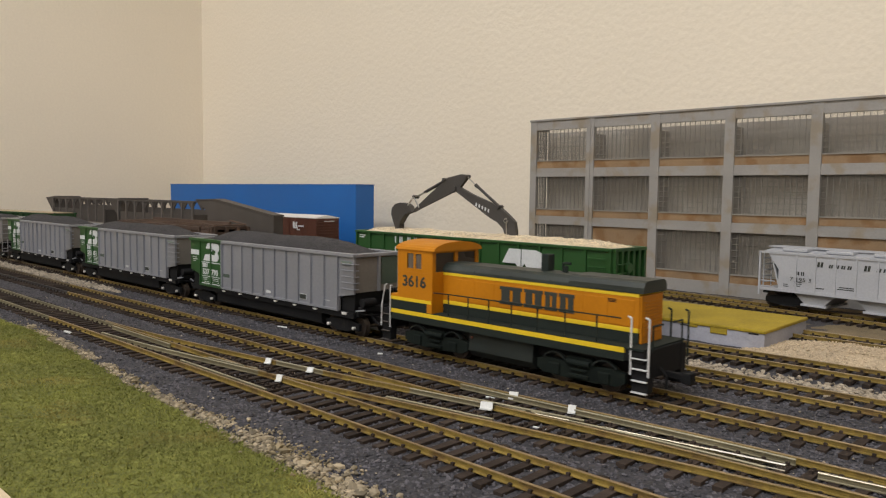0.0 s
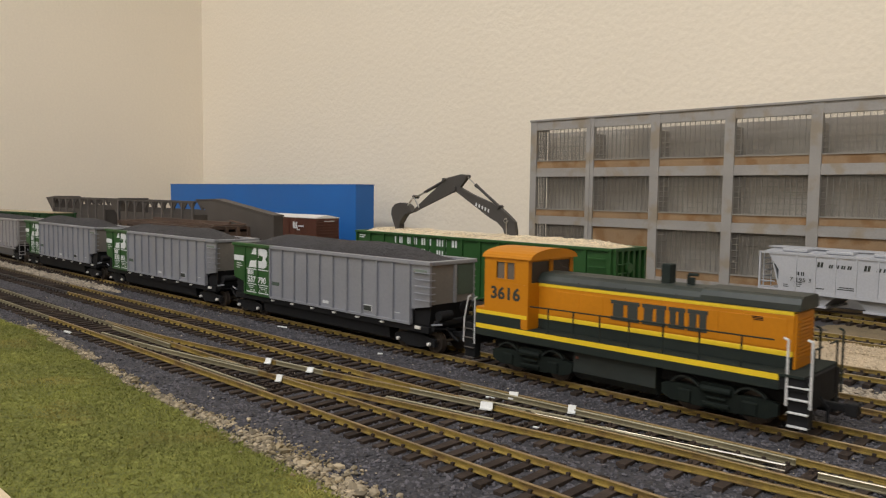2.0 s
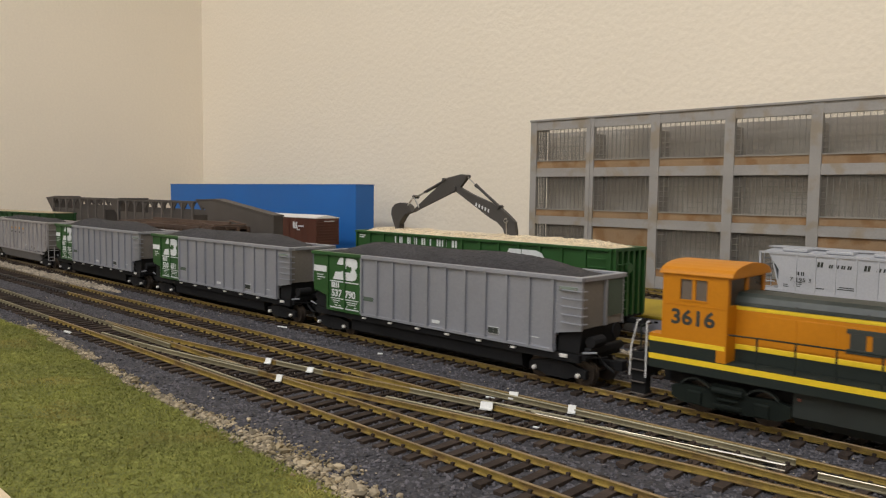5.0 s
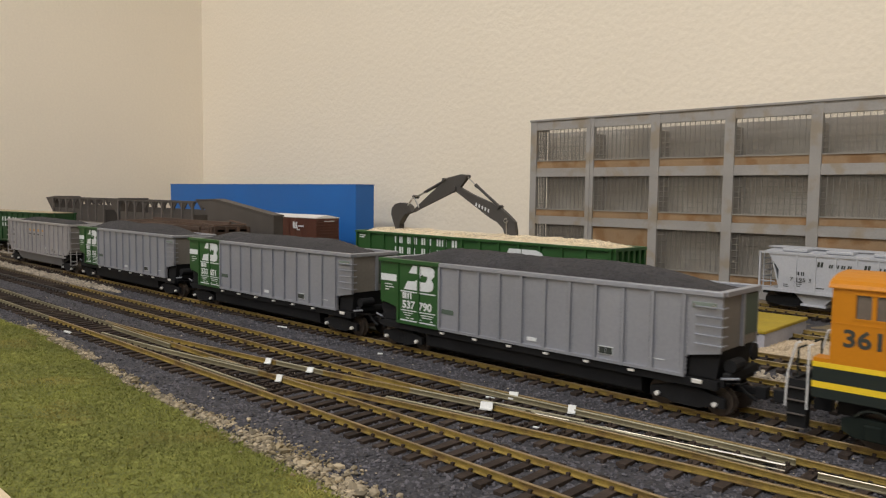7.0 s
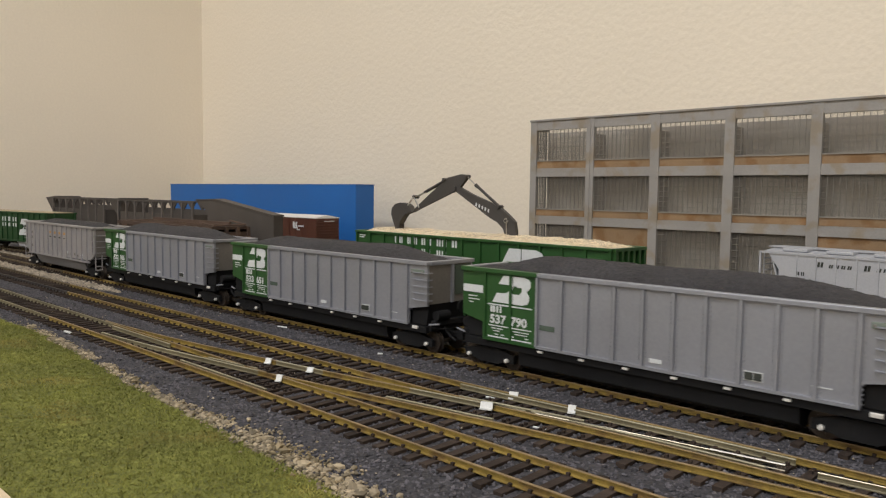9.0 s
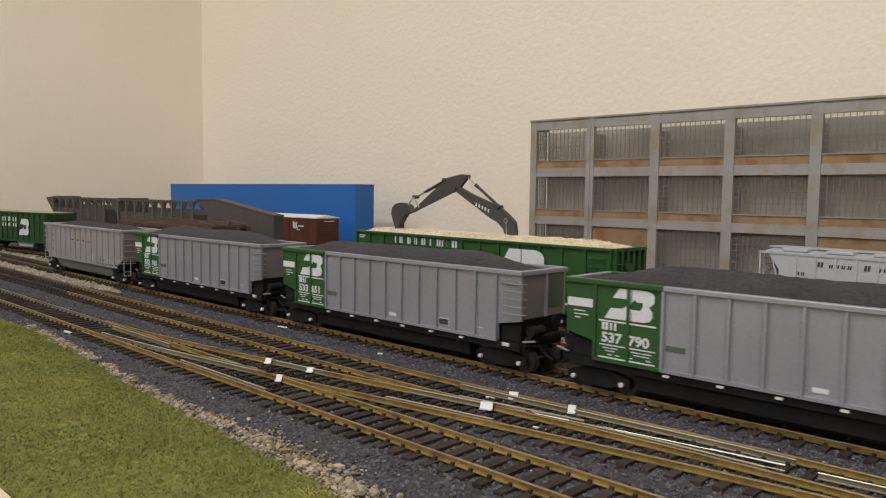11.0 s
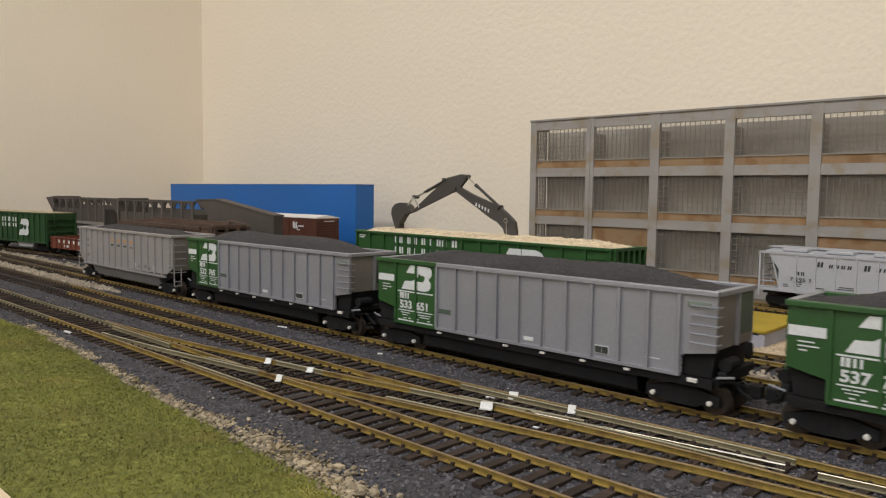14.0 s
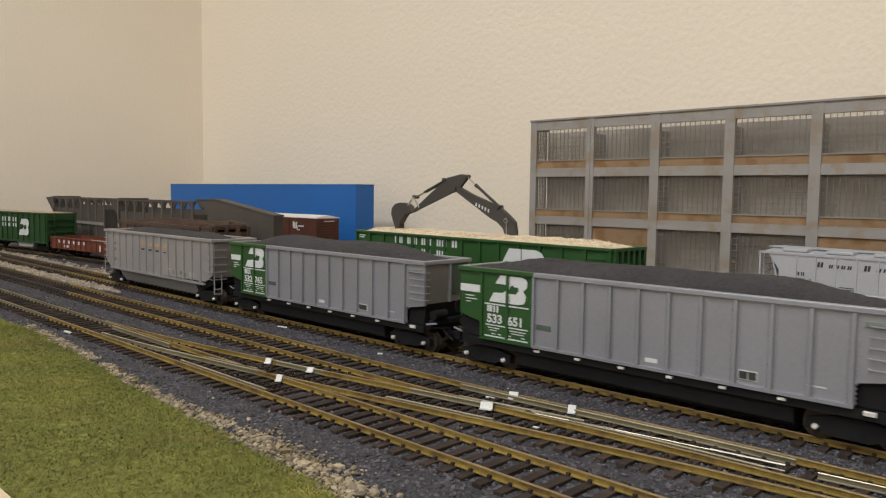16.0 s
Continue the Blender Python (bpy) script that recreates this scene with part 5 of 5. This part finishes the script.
    for x in (16, L - 16):
        for e in (-10, 10):
            wheelset(t, x + e).matrix_local = at(x + e, W / 2, 4.8)
        for y in (W / 2 - 12.2, W / 2 + 10.6):
            part("bogie_frame", prism(bmesh.new(), [(x - 13, 3.4), (x - 13, 6.6), (x - 5, 8.6), (x + 5, 8.6), (x + 13, 6.6), (x + 13, 3.4), (x + 5, 2.2), (x - 5, 2.2)], y, y + 1.6), BLACK, t, "black bogie side frame")
    return t


covered_hopper()

# ---- far rolling stock ----


def box_wagon():
    t = empty("boxcar", at(-770, 537, 5, 0), "oxide brown boxcar with a white roof in the back yard", "railway wagon")
    hl, hw = 65.0, 17.0
    part("body", boxes((-hl, hl, -hw, hw, 10, 41.5), bevel=0.3), RUST, t)
    part("roof", prism_x(bmesh.new(), [(-hw - 0.6, 41.4), (-hw - 0.6, 42.2), (0, 45.2), (hw + 0.6, 42.2), (hw + 0.6, 41.4)], -hl - 0.6, hl + 0.6), ROOFW, t, "white roof")
    for k in range(9):
        z = 13 + 3.2 * k
        part("end_rib", boxes((hl, hl + 0.9, -hw + 1, hw - 1, z, z + 1.5), bevel=0.3), RUST, t)
    part("door", boxes((-14, 12, -hw - 0.9, -hw, 11, 40), bevel=0.2), RUST, t)
    for x in (-26, -38, -50, 24, 36, 48):
        part("side_rib", boxes((x - 0.4, x + 0.4, -hw - 0.5, -hw, 11, 41)), RUST, t)
    for outline in ([(21, 28.5), (20.5, 36.5), (24, 36.5), (25.5, 31.0), (27, 28.5)], [(26.5, 36.5), (30, 36.5), (28.5, 33), (31, 28.5), (28, 28.5), (26, 32.5)], [(31, 32.6), (43, 32.6), (42, 30.8), (31.5, 30.8)], [(29, 28.0), (35, 28.0), (34.5, 26.6), (29, 26.6)]):
        part("emblem", prism(bmesh.new(), outline, -hw - 1.2, -hw - 0.8), DECAL, t, "white slanted emblem block")
    part("lettering_bar", boxes((hl + 0.9, hl + 1.1, -6, 9, 37.6, 38.4)), DECAL, t)
    for x in (-45, 45):
        bogie(t, x, False)
    return t


box_wagon()


def rib_hopper(m, label, length, n):
    t = empty("open_hopper", m, label, "railway wagon", "dark open hoppers")
    hl, hw, zt = length / 2, 16.0, 61.5
    for s in (-1, 1):
        y0, y1 = sorted((s * (hw - 0.8), s * hw))
        sh = part("lower_sheet", boxes((-hl, hl, y0, y1, 14, 53.0 if s > 0 else 48.5)), HOPPER, t)
        part("top_rail", boxes((-hl - 24, hl + 2, *sorted((s * (hw - 1), s * (hw + 1))), zt - 1.6, zt)), HOPPER, t)
        part("mid_rail", boxes((-hl, hl, *sorted((s * (hw - 0.6), s * (hw + 1.8))), 31, 34.2)), GREY2, t)
        g = length / n
        for k in range(n + 1):
            x = -hl + g * k
            part("side_post", boxes((x - 1.1, x + 1.1, *sorted((s * (hw - 0.4), s * (hw + 1.6))), 14, zt - 1.4), bevel=0.3), HOPPERL, sh)
            if k < n:
                a = 0.42 * g
                part("arch_gusset", prism(bmesh.new(), [(x + 1.4, zt - 1.4), (x + a, zt - 1.4), (x + 1.0, zt - 9)], y0, y1), HOPPER, sh)
                part("arch_gusset", prism(bmesh.new(), [(x + g - 1.4, zt - 1.4), (x + g - a, zt - 1.4), (x + g - 1.0, zt - 9)], y0, y1), HOPPER, sh)
    for s in (-1,):
        part("end_slope", prism(bmesh.new(), [(s * (hl + 27), zt - 1.5), (s * (hl + 5), 44), (s * (hl + 5), 13), (s * (hl - 2), 13), (s * (hl - 4), zt + 1.2), (s * (hl - 1), zt + 1.6)], -hw, hw), HOPPER, t, "sloped dark end sheet")
    for x in (-hl, hl - 1.2):
        part("end_wall", boxes((x, x + 1.2, -hw + 0.8, hw - 0.8, 14, 49)), HOPPER, t)
    part("belly", prism(bmesh.new(), [(-hl + 2, 40), (hl - 2, 40), (hl - 26, 8), (-hl + 26, 8)], -hw + 2, hw - 2), BLACK, t)
    part("centre_sill", boxes((-hl - 26, hl + 26, -3, 3, 7, 12)), BLACK, t)
    for x in (-hl - 4, hl + 4):
        bogie(t, x, False)
    return t


rib_hopper(at(-949, 361, 5, 0), "dark grimy ribbed open hopper wagon in the back yard", 162, 7)
rib_hopper(at(-745, 361, 5, 0), "dark grimy ribbed open hopper wagon coupled behind another", 168, 8)

gw = empty("covered_gondola", at(-633, 317, 5, 0), "brown wooden gondola with a boarded cover", "railway wagon")
for s in (-1, 1):
    for k in range(5):
        part("side_board", boxes((-88, 88, *sorted((s * 16, s * 17)), 12 + 5.8 * k, 17.4 + 5.8 * k), bevel=0.2), WOOD, gw)
    for k in range(12):
        part("side_stake", boxes((-86 + k * 15.4, -84 + k * 15.4, *sorted((s * 17, s * 18.2)), 11, 42)), WOOD, gw)
for k in range(28):
    part("cover_plank", boxes((-88 + k * 6.3, -82.4 + k * 6.3, -16.5, 16.5, 41, 43.0 + 0.6 * (k % 3 == 0)), bevel=0.15), WOOD, gw)
part("ridge_beam", boxes((-76, 66, 11, 13.4, 43, 46.0)), WOOD, gw)
part("edge_beam", boxes((-90, 70, -18, -16.2, 40, 43)), WOOD, gw)
for k in range(4):
    part("end_board", boxes((88, 89.4, -17, 17, 12 + 7 * k, 18 + 7 * k)), WOOD, gw)
for y in (-15, -5, 5, 15):
    part("end_stake", boxes((89.4, 91.4, y - 1.2, y + 1.2, 11, 43)), WOOD, gw)
part("end_rail", rods(0.7, [(66, -16, 46.5), (91, -16, 44.5)], [(66, 12, 47.5), (91, 12, 45)], [(91, -16, 44.5), (91, 12, 45)]), WOOD, gw)
for x in (-66, 66):
    bogie(gw, x, False)
part("centre_sill", boxes((-90, 90, -3, 3, 7, 12)), BLACK, gw)

# dark sloped wedge between the hoppers and the boxcar: a hopper's end slope sheet
end_wedge = empty("hopper_end_wedge", at(0, 346, 0), "dark sloped end sheet of a hopper, as a plain wedge", "building")
part("shell", prism(bmesh.new(), [(-636, 0), (-636, 58), (-656, 67.6), (-622, 68.8), (-527, 56.6), (-527, 0)], 0, 9), HOPPER, end_wedge)
part("roof", prism(bmesh.new(), [(-657, 67.7), (-622, 69), (-526, 56.7), (-526, 57.9), (-622, 70.2), (-657, 69.0)], -0.6, 9.6), HOPPER, end_wedge)


def green_hopper():
    t = empty("green_hopper", at(-889, 289, 5, 10), "tall green ribbed hopper wagon with white lettering on the siding", "railway wagon")
    L, W, zt = -170.0, 34.0, 45.2
    for y in (0.0, W):
        y0, y1 = (y, y + 1) if y == 0 else (y - 1, y)
        sh = part("side_sheet", boxes((L, 0, y0, y1, 13, zt - 0.5)), SHADEGREEN, t, "green side sheet")
        for k in range(15):
            x = -0.8 + L * k / 14.2
            part("side_rib", boxes((x - 0.8, x + 0.8, *((y - 1.2, y) if y == 0 else (y, y + 1.2)), 12, zt - 1)), SHADEGREEN, sh)
        part("top_chord", boxes((L, 0.8, y - 1.4, y + 1.4, zt - 1.4, zt)), SHADEGREEN, t)
        part("bottom_sill", boxes((L, 0, y - 1, y + 1, 11, 13)), SHADEGREEN, t)
        if y == 0:
            logo_shapes(sh, -56, 19, 22, 18.5, -1.4, DECAL)
            for a in (-98, -90, -82, -74, -66):
                part("lettering_bar", boxes((a, a + 4, -0.3, 0.1, 34, 39)), DECAL, sh, "white letter sized block")
                part("lettering_bar", boxes((a, a + 4, -0.3, 0.1, 28, 32)), DECAL, sh, "white letter sized block")
    e = part("end_sheet", boxes((-1, 0, 1, W - 1, 13, zt - 0.5)), SHADEGREEN, t)
    for k in range(4):
        part("end_rib", boxes((0, 1.4, 1, W - 1, 16 + 7 * k, 17.6 + 7 * k)), SHADEGREEN, e)
        part("ladder_rung", rods(0.4, [(1.8, 1, 15 + 7.4 * k), (1.8, 9, 15 + 7.4 * k)]), SHADEGREEN, e)
    part("end_post", boxes((0, 1.8, 0, 1.6, 8, zt), (0, 1.8, 9, 10.4, 12, zt), (0, 1.8, W - 1.6, W, 12, zt)), SHADEGREEN, e)
    part("load_cover", boxes((L, -2, 2, W - 2, zt - 1.5, zt + 0.3)), SAND, t, "pale load")
    part("belly", prism(bmesh.new(), [(-26, 13), (-70, 13), (-62, 6), (-34, 6)], 2, W - 2), GNGREY, t, "grey discharge bay")
    part("centre_sill", boxes((L, 0, W / 2 - 3, W / 2 + 3, 7, 13)), BLACK, t)
    for x in (-18, L + 18):
        for e2 in (-10, 10):
            wheelset(t, x).matrix_local = at(x + e2, W / 2, 4.8)
        for y in (W / 2 - 12.2, W / 2 + 10.6):
            part("bogie_frame", prism(bmesh.new(), [(x - 13, 3.4), (x - 13, 6.6), (x - 5, 8.6), (x + 5, 8.6), (x + 13, 6.6), (x + 13, 3.4), (x + 5, 2.2), (x - 5, 2.2)], y, y + 1.6), BLACK, t)
    return t


green_hopper()


def red_gondola():
    t = empty("ore_gondola", at(-873, 289, 5, 4.5), "low oxide red gondola with white lettering on the siding", "railway wagon")
    L, W, zt = 150.0, 33.0, 20.4
    for y in (0.0, W):
        y0, y1 = (y, y + 1) if y == 0 else (y - 1, y)
        sh = part("side_sheet", boxes((0, L, y0, y1, 8.0, zt)), RUSTB, t, "oxide red side sheet")
        for k in range(14):
            x = 1 + (L - 2) * k / 13
            part("side_rib", boxes((x - 0.7, x + 0.7, *((y - 1, y) if y == 0 else (y, y + 1)), 8.0, zt - 0.5)), RUSTB, sh)
        part("top_chord", boxes((0, L, y - 1.0, y + 1.0, zt - 1, zt + 0.2)), RUSTB, t)
        if y == 0:
            for k in range(6):
                part("lettering_bar", boxes((18 + k * 11.4, 23.5 + k * 11.4, -0.3, 0.1, 14.4, 17.6)), DECAL, sh, "white letter sized block")
            bars(sh, [(92, 124, 19.2, 21.0), (32, 36, 10, 12.6), (38, 42, 10, 12.6), (110, 114, 10, 16)], -0.4, DECAL)
    for x in (0, L - 1):
        part("end_sheet", boxes((x, x + 1, 1, W - 1, 8, zt)), RUSTB, t)
    part("floor_pan", boxes((1, L - 1, 1, W - 1, 8, 9.4)), RUSTB, t)
    part("centre_sill", boxes((0, L, W / 2 - 3, W / 2 + 3, 5.5, 8)), BLACK, t)
    for x in (22, L - 22):
        for e2 in (-9, 9):
            wheelset(t, x).matrix_local = at(x + e2, W / 2, 4.8)
        for y in (W / 2 - 12.2, W / 2 + 10.6):
            part("bogie_frame", prism(bmesh.new(), [(x - 12, 3.0), (x - 12, 6.0), (x - 5, 7.6), (x + 5, 7.6), (x + 12, 6.0), (x + 12, 3.0), (x + 5, 2.2), (x - 5, 2.2)], y, y + 1.6), BLACK, t)
    return t


red_gondola()

# ---- small white plastic clips on the switch ----


def clip(x, y, z, w, d, h, rz, label="small white plastic rail clip on the switch"):
    if h > 1:
        bm = prism_x(bmesh.new(), [(-0.9, 0), (-0.9, 0.5), (-0.2, 0.5), (0.55, h), (1.3, h), (1.3, h - 0.4), (0.9, h - 0.4), (0.2, 0)], -w * 0.37, w * 0.37)
        rz = 22
    else:
        bm = boxes((-w * 0.4, w * 0.4, -d * 0.4, d * 0.4, 0, h), bevel=0.15)
    t = part("rail_clip", bm, WHITE)
    t.matrix_world = at(x, y, z, rz)
    return tagged(t, label, "rail clip", "white clips of the switch")


CLIPS = [
    (-347.7, 234.0, 2.2, 9.0, 1.6, 0.6, 12),
    (-259.0, 228.0, 2.2, 3.0, 1.6, 0.6, 40),
    (-273.4, 176.3, 2.9, 4, 3, 2.2, -18),
    (-248.6, 180.3, 2.9, 4, 3, 1.8, -18),
    (-244.8, 162.7, 2.9, 3.5, 3, 2.4, -18),
    (-165.2, 209.8, 2.9, 4.6, 1.6, 2.4, -18),
    (-163.5, 192.7, 2.9, 6.0, 1.6, 2.4, -18),
    (-140.3, 210.4, 2.9, 3.6, 1.6, 2.6, -18),
    (-407.2, 141.6, 2.6, 9, 1.6, 0.8, 4),
    (-246.3, 152.2, 2.6, 6, 1, 0.6, 4),
    (-173.5, 206.8, 2.6, 5, 1, 0.6, 4),
    (-272.6, 153.3, 2.6, 6, 1, 0.6, 4),
    (-139.4, 191.0, 2.6, 6, 1, 0.5, 4),
    (-165.1, 185.6, 2.6, 6, 1.4, 0.6, 4),
]
for row in CLIPS:
    clip(row[0], row[1], 3.5 if row[5] > 1 else row[2], *row[3:])


# ---- what moves ----
def motions():
    for t, off in TRAIN:
        rows = []
        for k in range(17):
            x = START + SPEED * k + off
            rows.append((float(k), at(x, TRACK_Y, 5.0)))
        walk(t, rows)
    for ob, r in WHEELS:
        base = ob.matrix_basis.copy()
        n = math.ceil(SPEED * 16.0 / r / radians(80))
        walk(ob, [(16.0 * k / n, base @ pose(0, 0, 0, 0, math.degrees(SPEED * 16.0 * k / n / r), 0)) for k in range(n + 1)])


motions()
